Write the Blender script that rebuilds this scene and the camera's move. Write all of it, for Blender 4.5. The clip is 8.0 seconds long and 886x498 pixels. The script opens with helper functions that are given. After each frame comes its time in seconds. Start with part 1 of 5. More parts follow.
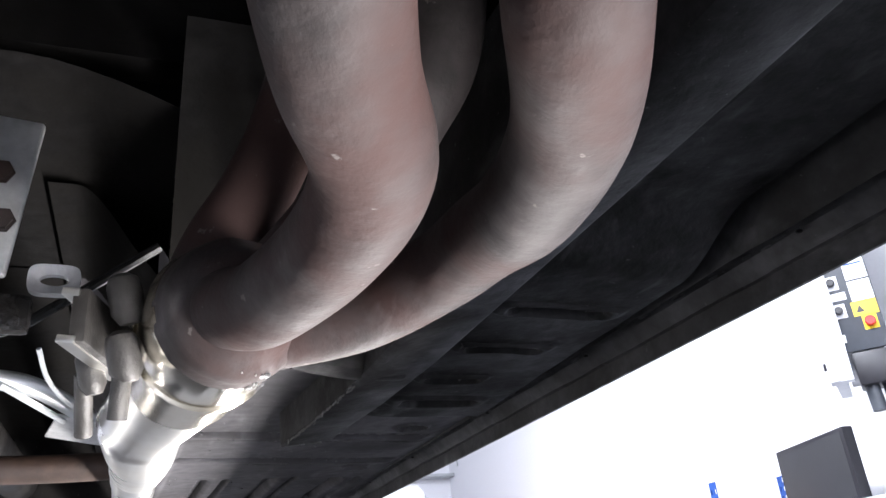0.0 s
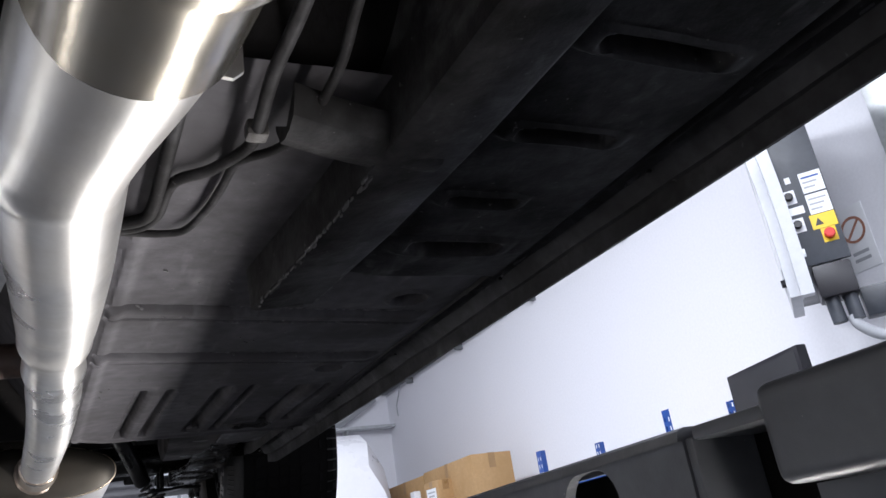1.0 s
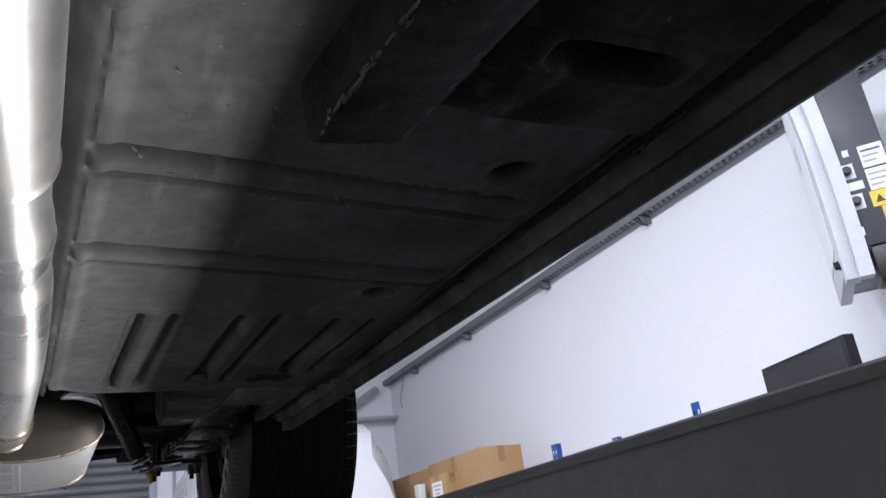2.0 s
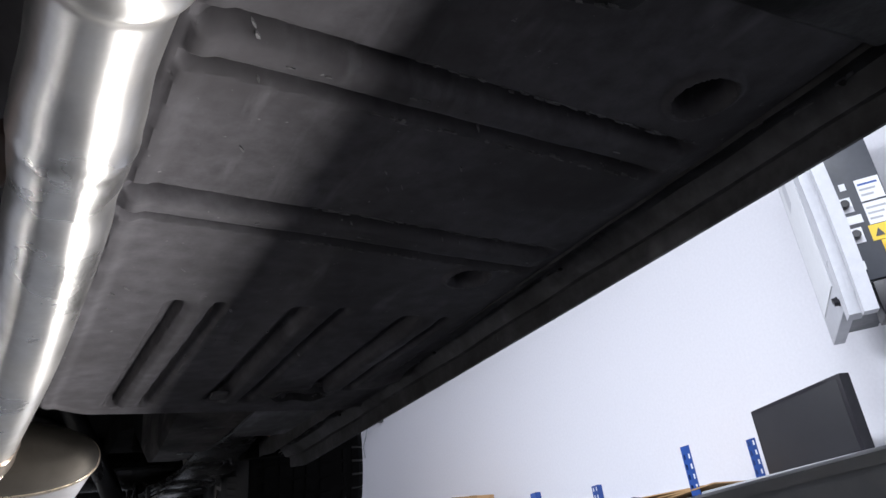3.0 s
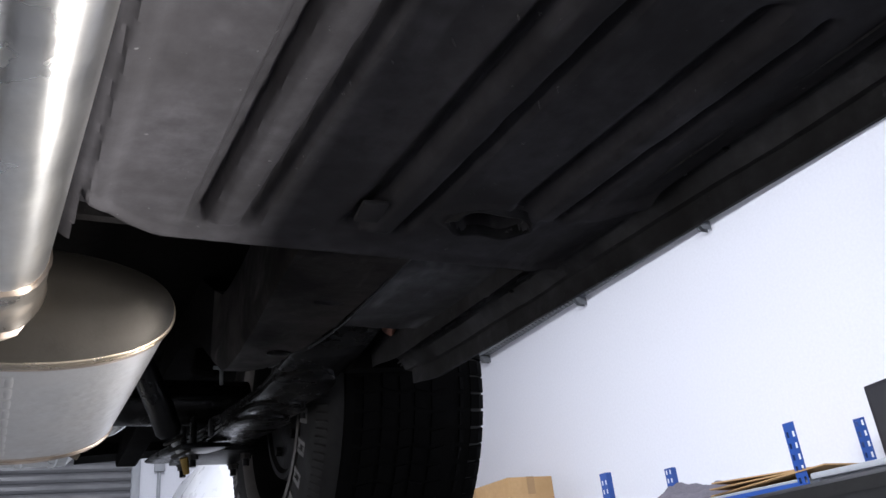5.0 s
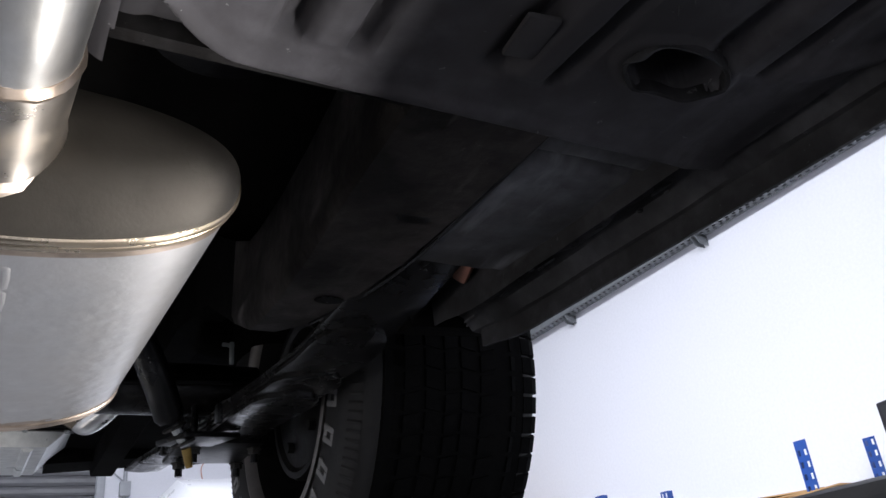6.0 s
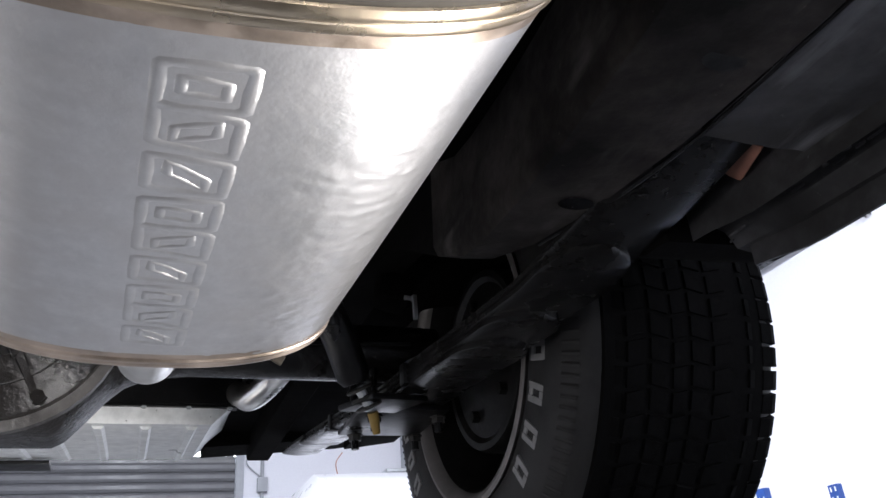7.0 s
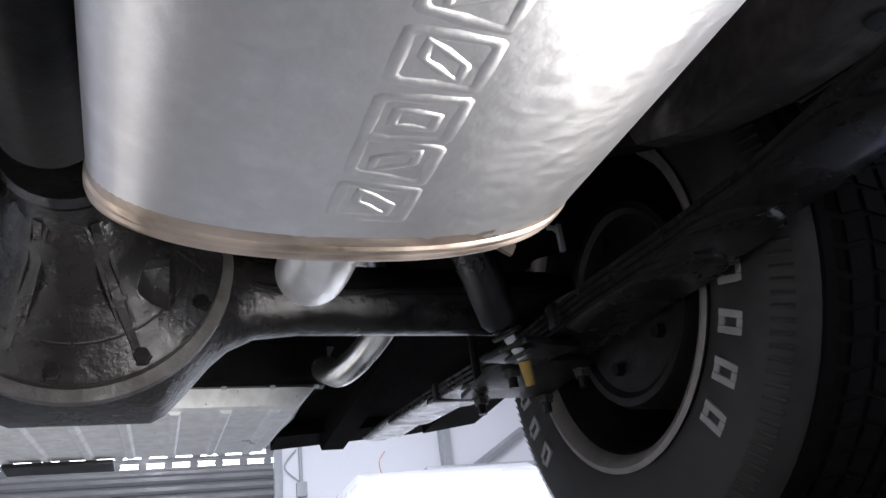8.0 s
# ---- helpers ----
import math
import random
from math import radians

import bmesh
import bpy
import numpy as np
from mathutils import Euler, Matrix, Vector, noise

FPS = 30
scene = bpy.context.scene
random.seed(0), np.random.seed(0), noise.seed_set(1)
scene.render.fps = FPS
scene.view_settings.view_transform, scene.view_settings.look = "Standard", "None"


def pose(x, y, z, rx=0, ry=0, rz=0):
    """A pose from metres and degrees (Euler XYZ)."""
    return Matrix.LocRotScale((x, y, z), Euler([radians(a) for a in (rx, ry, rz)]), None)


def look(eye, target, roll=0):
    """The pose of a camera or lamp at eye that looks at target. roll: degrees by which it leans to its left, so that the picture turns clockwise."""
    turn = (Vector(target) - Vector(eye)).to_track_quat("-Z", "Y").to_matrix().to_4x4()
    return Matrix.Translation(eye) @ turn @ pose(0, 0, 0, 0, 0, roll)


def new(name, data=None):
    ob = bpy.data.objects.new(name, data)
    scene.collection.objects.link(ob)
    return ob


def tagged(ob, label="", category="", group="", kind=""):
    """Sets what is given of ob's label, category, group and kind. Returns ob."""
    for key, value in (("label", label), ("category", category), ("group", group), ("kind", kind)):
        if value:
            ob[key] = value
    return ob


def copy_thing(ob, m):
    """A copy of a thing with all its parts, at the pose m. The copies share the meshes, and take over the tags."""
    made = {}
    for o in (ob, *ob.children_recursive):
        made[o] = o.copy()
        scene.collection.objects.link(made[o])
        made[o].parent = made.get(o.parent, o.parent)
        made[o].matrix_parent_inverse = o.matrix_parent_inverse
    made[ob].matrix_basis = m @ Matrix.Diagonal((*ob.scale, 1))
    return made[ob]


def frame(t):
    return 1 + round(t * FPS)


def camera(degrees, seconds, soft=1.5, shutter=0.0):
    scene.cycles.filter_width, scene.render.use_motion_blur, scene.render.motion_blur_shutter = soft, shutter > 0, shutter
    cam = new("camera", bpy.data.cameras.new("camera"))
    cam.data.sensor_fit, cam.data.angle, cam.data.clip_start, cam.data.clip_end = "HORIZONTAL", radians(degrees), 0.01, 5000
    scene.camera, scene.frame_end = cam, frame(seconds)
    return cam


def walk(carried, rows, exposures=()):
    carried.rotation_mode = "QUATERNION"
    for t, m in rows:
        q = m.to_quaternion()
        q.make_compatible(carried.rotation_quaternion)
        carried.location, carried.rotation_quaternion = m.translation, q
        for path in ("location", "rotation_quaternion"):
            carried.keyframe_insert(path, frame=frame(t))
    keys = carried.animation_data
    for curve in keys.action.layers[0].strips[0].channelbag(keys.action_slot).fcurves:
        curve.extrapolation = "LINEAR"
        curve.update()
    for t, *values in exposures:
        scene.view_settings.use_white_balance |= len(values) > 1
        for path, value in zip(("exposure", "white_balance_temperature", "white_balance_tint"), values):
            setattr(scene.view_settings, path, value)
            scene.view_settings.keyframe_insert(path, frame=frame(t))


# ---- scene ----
cam = camera(58.7, 8.0)
PATH = [
    (0, (0.154, -0.014, 1.364), (0.824, 1.676, 2.197), -5.4),
    (0.5, (0.135, 0.13, 1.343), (0.93, 1.796, 2.111), -7.7),
    (1, (0.157, 0.263, 1.326), (1.001, 1.927, 2.044), -9.1),
    (1.2, (0.176, 0.343, 1.33), (1.047, 1.995, 2.044), -9.3),
    (2.3, (0.182, 0.625, 1.32), (1.019, 2.293, 2.038), -6.6),
    (2.5, (0.153, 0.671, 1.32), (1.005, 2.294, 2.119), -6.5),
    (3, (0.122, 0.77, 1.329), (1.061, 2.335, 2.147), -8.6),
    (3.5, (0.15, 0.913, 1.328), (1.098, 2.478, 2.135), -8.0),
    (4, (0.18, 1.03, 1.331), (1.035, 2.652, 2.13), -6.7),
    (4.5, (0.174, 1.131, 1.329), (1.002, 2.78, 2.1), -7.5),
    (4.7, (0.161, 1.18, 1.329), (0.988, 2.82, 2.122), -6.8),
    (5.8, (0.12, 1.422, 1.325), (1.109, 2.951, 2.152), -6.7),
    (6, (0.124, 1.482, 1.318), (1.055, 3.026, 2.185), -6.5),
    (6.5, (0.122, 1.608, 1.316), (0.893, 3.241, 2.176), -6.1),
    (7, (0.085, 1.69, 1.318), (0.765, 3.345, 2.21), -5.0),
    (7.5, (0.029, 1.798, 1.313), (0.663, 3.471, 2.207), -6.2),
    (8, (-0.005, 1.908, 1.322), (0.646, 3.572, 2.22), -7.8),
]
walk(cam, [(t, look(eye, target, roll)) for t, eye, target, roll in PATH],
     exposures=[(0.0, 1.1), (0.5, 0.4), (1.0, 0.05), (2.5, -0.12), (4.5, 0.0), (6.0, 0.15), (6.6, 0.35), (7.2, 0.62), (8.0, 0.68)])

# ---- world, lamps, exposure ----
world = bpy.data.worlds.new("world")
world.use_nodes = True
scene.world = world
world.node_tree.nodes["Background"].inputs[0].default_value = (0.75, 0.82, 1.0, 1)
world.node_tree.nodes["Background"].inputs[1].default_value = 0.6


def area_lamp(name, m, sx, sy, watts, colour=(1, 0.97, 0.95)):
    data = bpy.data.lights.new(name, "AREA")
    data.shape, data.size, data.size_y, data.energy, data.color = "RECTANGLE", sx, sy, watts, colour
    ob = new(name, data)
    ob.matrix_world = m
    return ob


LAMPS = [(0.1, y) for y in (-3.2, 0.5, 4.0)]
for lx, ly in LAMPS:
    area_lamp("tube_light", pose(lx, ly, 4.32), 0.35, 2.4, 265, (0.845, 0.89, 1.0))
# inspection strips added unseen behind both runways' jack rails, inferred from pipe streaks
LIFT = pose(0.428, 0.556, 1.368, -0.65, 0, 0)
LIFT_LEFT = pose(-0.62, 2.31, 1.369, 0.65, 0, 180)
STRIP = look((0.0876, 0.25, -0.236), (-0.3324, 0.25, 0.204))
area_lamp("strip_light", LIFT @ STRIP, 3.15, 0.06, 37, (1.0, 0.97, 0.97))
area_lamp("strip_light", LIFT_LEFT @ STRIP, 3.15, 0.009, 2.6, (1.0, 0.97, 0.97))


# ---- materials ----
def material(name, colour, rough=0.5, metal=0.0, vary=0.25, scale=30.0, bump=0.1, coarse=4.0, second=None, spot=0.0, spot_colour=(0.1, 0.1, 0.1),
             spec=0.5, rough_vary=0.15, stretch=(1, 1, 1), scuff=0.0, flake=0.0):
    """A surface with grain at one scale and stains at another."""
    m = bpy.data.materials.new(name)
    m.use_nodes = True
    nt = m.node_tree
    b = nt.nodes["Principled BSDF"]
    co = nt.nodes.new("ShaderNodeTexCoord")
    mp = nt.nodes.new("ShaderNodeMapping")
    mp.inputs["Scale"].default_value = stretch
    nt.links.new(co.outputs["Object"], mp.inputs["Vector"])

    def tex(s, detail, rough_n=0.6):
        n = nt.nodes.new("ShaderNodeTexNoise")
        n.inputs["Scale"].default_value, n.inputs["Detail"].default_value, n.inputs["Roughness"].default_value = s, detail, rough_n
        nt.links.new(mp.outputs["Vector"], n.inputs["Vector"])
        return n.outputs["Fac"]

    def ramp(fac, lo, hi, a, c):
        r = nt.nodes.new("ShaderNodeMapRange")
        for i, v in zip((1, 2, 3, 4), (lo, hi, a, c)):
            r.inputs[i].default_value = v
        nt.links.new(fac, r.inputs[0])
        return r.outputs[0]

    def mix(fac, a, c):
        x = nt.nodes.new("ShaderNodeMix")
        x.data_type = "RGBA"
        for sock, v in ((x.inputs[0], fac), (x.inputs[6], a), (x.inputs[7], c)):
            if isinstance(v, (tuple, list)):
                sock.default_value = (*v, 1)
            else:
                nt.links.new(v, sock)
        return x.outputs[2]

    fine, broad = tex(scale, 8), tex(coarse, 5)
    dark = tuple(c * (1 - vary) for c in colour)
    light = tuple(min(1, c * (1 + vary)) for c in colour)
    col = mix(ramp(fine, 0.3, 0.7, 0, 1), dark, light)
    if second:
        col = mix(ramp(broad, 0.42, 0.62, 0, 1), col, second)
    if spot:
        col = mix(ramp(tex(scale * 2.2, 4), 0.72 - spot * 0.2, 0.76 - spot * 0.2, 0, 1), col, spot_colour)
    if flake:
        vo = nt.nodes.new("ShaderNodeTexVoronoi")
        vo.inputs["Scale"].default_value = 420
        nt.links.new(mp.outputs["Vector"], vo.inputs["Vector"])
        bw = nt.nodes.new("ShaderNodeRGBToBW")
        nt.links.new(vo.outputs["Color"], bw.inputs[0])
        mul = nt.nodes.new("ShaderNodeMath")
        mul.operation = "MULTIPLY"
        nt.links.new(ramp(bw.outputs[0], 0.62, 0.72, 0, flake), mul.inputs[0])
        nt.links.new(ramp(tex(coarse * 0.6, 3), 0.45, 0.6, 0, 1), mul.inputs[1])
        col = mix(mul.outputs[0], col, tuple(min(1, c * 1.6) for c in colour))
    if scuff:
        # long dry scrapes and dusty smears
        mp2 = nt.nodes.new("ShaderNodeMapping")
        mp2.inputs["Rotation"].default_value = (0.2, 0.3, 0.5)
        mp2.inputs["Scale"].default_value = (38, 7, 22)
        nt.links.new(co.outputs["Object"], mp2.inputs["Vector"])
        n2 = nt.nodes.new("ShaderNodeTexNoise")
        n2.inputs["Scale"].default_value, n2.inputs["Detail"].default_value = 1.0, 6
        nt.links.new(mp2.outputs["Vector"], n2.inputs["Vector"])
        where = ramp(tex(coarse * 1.3, 3), 0.50, 0.62, 0, min(0.95, 0.55 * scuff))
        mul = nt.nodes.new("ShaderNodeMath")
        mul.operation = "MULTIPLY"
        nt.links.new(ramp(n2.outputs["Fac"], 0.55, 0.72, 0, 1), mul.inputs[0])
        nt.links.new(where, mul.inputs[1])
        col = mix(mul.outputs[0], col, tuple(min(1, c * 2.2 + 0.035 * max(1, scuff)) for c in colour))
    nt.links.new(col, b.inputs["Base Color"])
    nt.links.new(ramp(broad, 0.3, 0.7, max(0.03, rough - rough_vary), min(1, rough + rough_vary)), b.inputs["Roughness"])
    b.inputs["Metallic"].default_value = metal
    b.inputs["Specular IOR Level"].default_value = spec
    if bump:
        bp = nt.nodes.new("ShaderNodeBump")
        bp.inputs["Strength"].default_value = bump
        bp.inputs["Distance"].default_value = 0.004
        nt.links.new(fine, bp.inputs["Height"])
        nt.links.new(bp.outputs["Normal"], b.inputs["Normal"])
    return m


def glow(name, colour, strength):
    m = bpy.data.materials.new(name)
    m.use_nodes = True
    b = m.node_tree.nodes["Principled BSDF"]
    b.inputs["Base Color"].default_value = (*colour, 1)
    b.inputs["Emission Color"].default_value = (*colour, 1)
    b.inputs["Emission Strength"].default_value = strength
    return m


WALL = material("white_plaster", (0.78, 0.78, 0.82), 0.8, vary=0.03, scale=60, bump=0.05, coarse=0.7, rough_vary=0.05)
CONCRETE = material("floor_concrete", (0.21, 0.21, 0.218), 0.55, vary=0.12, scale=14, bump=0.1, coarse=1.2, second=(0.175, 0.175, 0.175))
CEILING = material("ceiling_white", (0.7, 0.7, 0.72), 0.85, vary=0.03, scale=30, bump=0.05)
PAN = material("pan_paint", (0.062, 0.0595, 0.0645), 0.6, vary=0.25, scale=55, bump=0.14, coarse=7, second=(0.044, 0.042, 0.0445), spot=0.12, spot_colour=(0.14, 0.14, 0.14), spec=0.07, scuff=0.9)
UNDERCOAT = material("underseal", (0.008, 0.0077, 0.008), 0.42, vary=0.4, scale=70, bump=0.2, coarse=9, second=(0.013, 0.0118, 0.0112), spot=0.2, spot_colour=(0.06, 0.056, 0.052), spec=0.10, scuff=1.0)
BLACK = material("black_paint", (0.008, 0.008, 0.0085), 0.35, vary=0.3, scale=60, bump=0.15, coarse=8, spot=0.15, spot_colour=(0.04, 0.036, 0.032), spec=0.3)
GREASE = material("oily_cast_iron", (0.008, 0.0075, 0.0073), 0.24, metal=0.0, vary=0.45, scale=38, bump=0.9, coarse=9, second=(0.011, 0.0097, 0.009), spot=0.12, spot_colour=(0.05, 0.033, 0.025), spec=0.42)
RUST = material("rusty_steel", (0.05, 0.03, 0.022), 0.6, metal=0.1, vary=0.4, scale=50, bump=0.3, coarse=6, second=(0.03, 0.022, 0.02))
DULL_CAST = material("dull_cast_metal", (0.06, 0.057, 0.054), 0.5, metal=0.3, vary=0.4, scale=60, bump=0.6, coarse=12, second=(0.03, 0.027, 0.025))
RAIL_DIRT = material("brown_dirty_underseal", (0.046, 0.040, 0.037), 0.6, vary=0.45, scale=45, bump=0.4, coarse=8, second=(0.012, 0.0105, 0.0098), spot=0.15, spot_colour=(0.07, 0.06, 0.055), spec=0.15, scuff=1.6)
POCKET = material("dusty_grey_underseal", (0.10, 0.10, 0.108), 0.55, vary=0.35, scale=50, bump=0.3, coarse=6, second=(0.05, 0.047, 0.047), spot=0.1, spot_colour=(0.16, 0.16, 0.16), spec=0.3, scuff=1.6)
WORN = material("scuffed_black_steel", (0.024, 0.0234, 0.0245), 0.6, vary=0.45, scale=60, bump=0.3, coarse=13, second=(0.0085, 0.008, 0.008), spot=0.2, spot_colour=(0.075, 0.073, 0.075), spec=0.12, scuff=1.7)
SILL = material("dusty_sill_sealer", (0.050, 0.049, 0.0515), 0.55, vary=0.4, scale=60, bump=0.3, coarse=8, second=(0.020, 0.0192, 0.0192), spot=0.15, spot_colour=(0.09, 0.088, 0.092), spec=0.3, scuff=1.8)
OILY = material("oily_black_steel", (0.016, 0.0155, 0.0155), 0.26, vary=0.3, scale=34, bump=0.10, coarse=14, second=(0.010, 0.0095, 0.009), spot=0.15, spot_colour=(0.05, 0.045, 0.04), spec=0.25)
# the tyre's rubber again, darkened for the shade on its tread
TREAD_SHADE = material("shaded_tread_rubber", (0.0036, 0.0035, 0.0035), 0.88, vary=0.3, scale=60, bump=0.3, coarse=8, second=(0.005, 0.0049, 0.0048), spec=0.04)
HEADER = material("heat_greyed_steel", (0.034, 0.0295, 0.0295), 0.66, metal=0.1, vary=0.4, scale=46, bump=0.35, coarse=11, second=(0.036, 0.0215, 0.0200), spot=0.2, spot_colour=(0.10, 0.088, 0.084), spec=0.10, scuff=1.3)
STEEL = material("bright_stainless", (0.82, 0.81, 0.78), 0.31, metal=1.0, vary=0.10, scale=48, bump=0.10, coarse=9, second=(0.70, 0.68, 0.64), rough_vary=0.08)
POLISH = material("straw_polished_stainless", (0.64, 0.60, 0.52), 0.2, metal=1.0, vary=0.08, scale=40, bump=0.05, coarse=10, second=(0.54, 0.49, 0.40), rough_vary=0.06)
TINT = material("heat_brown_stainless", (0.42, 0.34, 0.27), 0.42, metal=1.0, vary=0.25, scale=60, bump=0.1, coarse=20, second=(0.50, 0.42, 0.36))
TRAY = material("dull_galvanised", (0.20, 0.21, 0.22), 0.5, metal=0.4, vary=0.12, scale=20, bump=0.05)
# matt underseal whose near-black also stands for shade in holes and hollows
SEAL_SHADE = material("matt_underseal_and_shade", (0.006, 0.0057, 0.0057), 0.9, vary=0.4, scale=60, bump=0.3, coarse=9, second=(0.007, 0.0065, 0.006), spec=0.03)
ALU_STEEL = material("brushed_stainless", (0.64, 0.635, 0.63), 0.38, metal=1.0, vary=0.08, scale=70, bump=0.14, coarse=30, second=(0.60, 0.59, 0.585), rough_vary=0.025)
STRAW = material("straw_tinted_stainless", (0.46, 0.42, 0.37), 0.38, metal=1.0, vary=0.18, scale=25, bump=0.05, coarse=14, second=(0.50, 0.42, 0.33))
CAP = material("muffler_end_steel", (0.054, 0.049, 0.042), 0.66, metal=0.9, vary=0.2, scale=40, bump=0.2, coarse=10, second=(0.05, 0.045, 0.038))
SEAM = material("seam_steel", (0.55, 0.46, 0.34), 0.35, metal=1.0, vary=0.15, scale=40, bump=0.1, coarse=12, second=(0.42, 0.33, 0.24))
CAST = material("cast_alloy", (0.46, 0.46, 0.46), 0.45, metal=0.35, vary=0.2, scale=60, bump=0.4, coarse=9)
# sidewall tone, lifted for the light it catches; the tread has a darker copy
RUBBER = material("tyre_rubber", (0.024, 0.0233, 0.023), 0.62, vary=0.25, scale=50, bump=0.2, coarse=6, second=(0.036, 0.0348, 0.0335), spec=0.25)
LETTER = material("white_rubber_letter", (0.24, 0.235, 0.23), 0.6, vary=0.15, scale=50, bump=0.1)
RIM = material("rim_edge_steel", (0.19, 0.175, 0.165), 0.5, metal=0.4, vary=0.2, scale=30, bump=0.1)
RIM_DARK = material("rim_black", (0.011, 0.0105, 0.010), 0.45, vary=0.4, scale=40, bump=0.3, spec=0.22)
GALV = material("galvanised_steel", (0.55, 0.57, 0.58), 0.45, metal=0.7, vary=0.12, scale=20, bump=0.05)
TANK = material("tank_galvanised", (0.84, 0.85, 0.83), 0.4, metal=0.1, vary=0.15, scale=35, bump=0.25, spot=0.2, spot_colour=(0.2, 0.2, 0.18))
RUNWAY = material("runway_paint", (0.085, 0.088, 0.094), 0.38, vary=0.2, scale=45, bump=0.15, coarse=8, second=(0.07, 0.073, 0.079), spot=0.06, spot_colour=(0.35, 0.35, 0.34))
BLUE = material("blue_enamel", (0.014, 0.062, 0.27), 0.4, vary=0.08, scale=30, bump=0.04)
CARD = material("cardboard", (0.42, 0.26, 0.12), 0.8, vary=0.1, scale=40, bump=0.1, coarse=3, second=(0.38, 0.23, 0.10))
TAPE = material("packing_tape", (0.30, 0.18, 0.08), 0.35, vary=0.08, scale=20, bump=0.02)
PAPER = material("paper_white", (0.75, 0.76, 0.78), 0.6, vary=0.03, scale=30, bump=0.02)
SILVER = material("silver_plastic", (0.50, 0.51, 0.54), 0.4, vary=0.05, scale=30, bump=0.03)
PANEL = material("dark_panel", (0.035, 0.04, 0.05), 0.45, vary=0.12, scale=40, bump=0.06)
SCREEN = material("screen_grey", (0.022, 0.022, 0.025), 0.5, vary=0.05, scale=20, bump=0.0, rough_vary=0.02)
BEZEL = material("bezel_black", (0.012, 0.011, 0.015), 0.45, vary=0.1, scale=30, bump=0.03)
YELLOW = material("yellow_label", (0.75, 0.52, 0.02), 0.5, vary=0.04, scale=30, bump=0.0)
RED = material("red_plastic", (0.55, 0.02, 0.015), 0.35, vary=0.06, scale=30, bump=0.0)
CLOTH = material("grey_cloth", (0.12, 0.11, 0.13), 0.9, vary=0.15, scale=80, bump=0.3)
WHITE = material("white_paint", (0.8, 0.8, 0.83), 0.35, vary=0.02, scale=30, bump=0.02)
SHUTTER = material("shutter_grey", (0.13, 0.13, 0.136), 0.45, vary=0.06, scale=20, bump=0.05)
GREY = material("grey_paint", (0.35, 0.36, 0.38), 0.5, vary=0.06, scale=20, bump=0.04)
COPPER = material("bare_primer", (0.35, 0.16, 0.11), 0.6, vary=0.2, scale=40, bump=0.1)
YELLOW_CAP = material("yellow_plastic", (0.30, 0.19, 0.04), 0.5, vary=0.15, scale=40, bump=0.05)
BODY = material("body_paint", (0.05, 0.05, 0.055), 0.3, vary=0.05, scale=20, bump=0.0)
TUBE = glow("lamp_diffuser", (1.0, 0.98, 0.95), 6.0)
DAYLIGHT = glow("daylight_pane", (0.95, 0.98, 1.0), 5.0)


# ---- mesh helpers ----
def part(name, bm, mat, parent=None, label="", smooth=True):
    me = bpy.data.meshes.new(name)
    bmesh.ops.recalc_face_normals(bm, faces=bm.faces)
    bm.to_mesh(me)
    bm.free()
    me.materials.append(mat)
    if smooth:
        me.polygons.foreach_set("use_smooth", [True] * len(me.polygons))
        me.set_sharp_from_angle(angle=radians(35))
    ob = new(name, me)
    if parent:
        ob.parent = parent
    if label:
        ob["label"] = label
    return ob


def empty(name, label, category, group="", at=(0, 0, 0)):
    ob = new(name)
    ob.location = at
    ob.empty_display_size = 0.1
    bpy.context.view_layer.update()
    return tagged(ob, label, category, group)


def box(sx, sy, sz, m=None, bevel=0.0, seg=2, bm=None):
    own = bmesh.new()
    bmesh.ops.create_cube(own, size=1.0, matrix=Matrix.Diagonal((sx, sy, sz, 1)))
    if bevel:
        bmesh.ops.bevel(own, geom=own.edges[:], offset=bevel, segments=seg, profile=0.6, affect="EDGES")
    if m is not None:
        bmesh.ops.transform(own, matrix=m, verts=own.verts)
    return join(bm, own) if bm else own


def join(a, b):
    me = bpy.data.meshes.new("tmp")
    b.to_mesh(me)
    b.free()
    a.from_mesh(me)
    bpy.data.meshes.remove(me)
    return a


def span(x0, x1, y0, y1, z0, z1, bevel=0.0, bm=None):
    return box(x1 - x0, y1 - y0, z1 - z0, pose((x0 + x1) / 2, (y0 + y1) / 2, (z0 + z1) / 2), bevel, bm=bm)


def spline(pts, n=8):
    """Smooth points through a few control points."""
    p = [Vector(q) for q in pts]
    p = [p[0] * 2 - p[1]] + p + [p[-1] * 2 - p[-2]]
    out = []
    for i in range(1, len(p) - 2):
        for k in range(n):
            t = k / n
            a, b, c, d = p[i - 1], p[i], p[i + 1], p[i + 2]
            out.append(0.5 * (2 * b + (c - a) * t + (2 * a - 5 * b + 4 * c - d) * t * t + (3 * b - a - 3 * c + d) * t ** 3))
    out.append(p[-2])
    return out


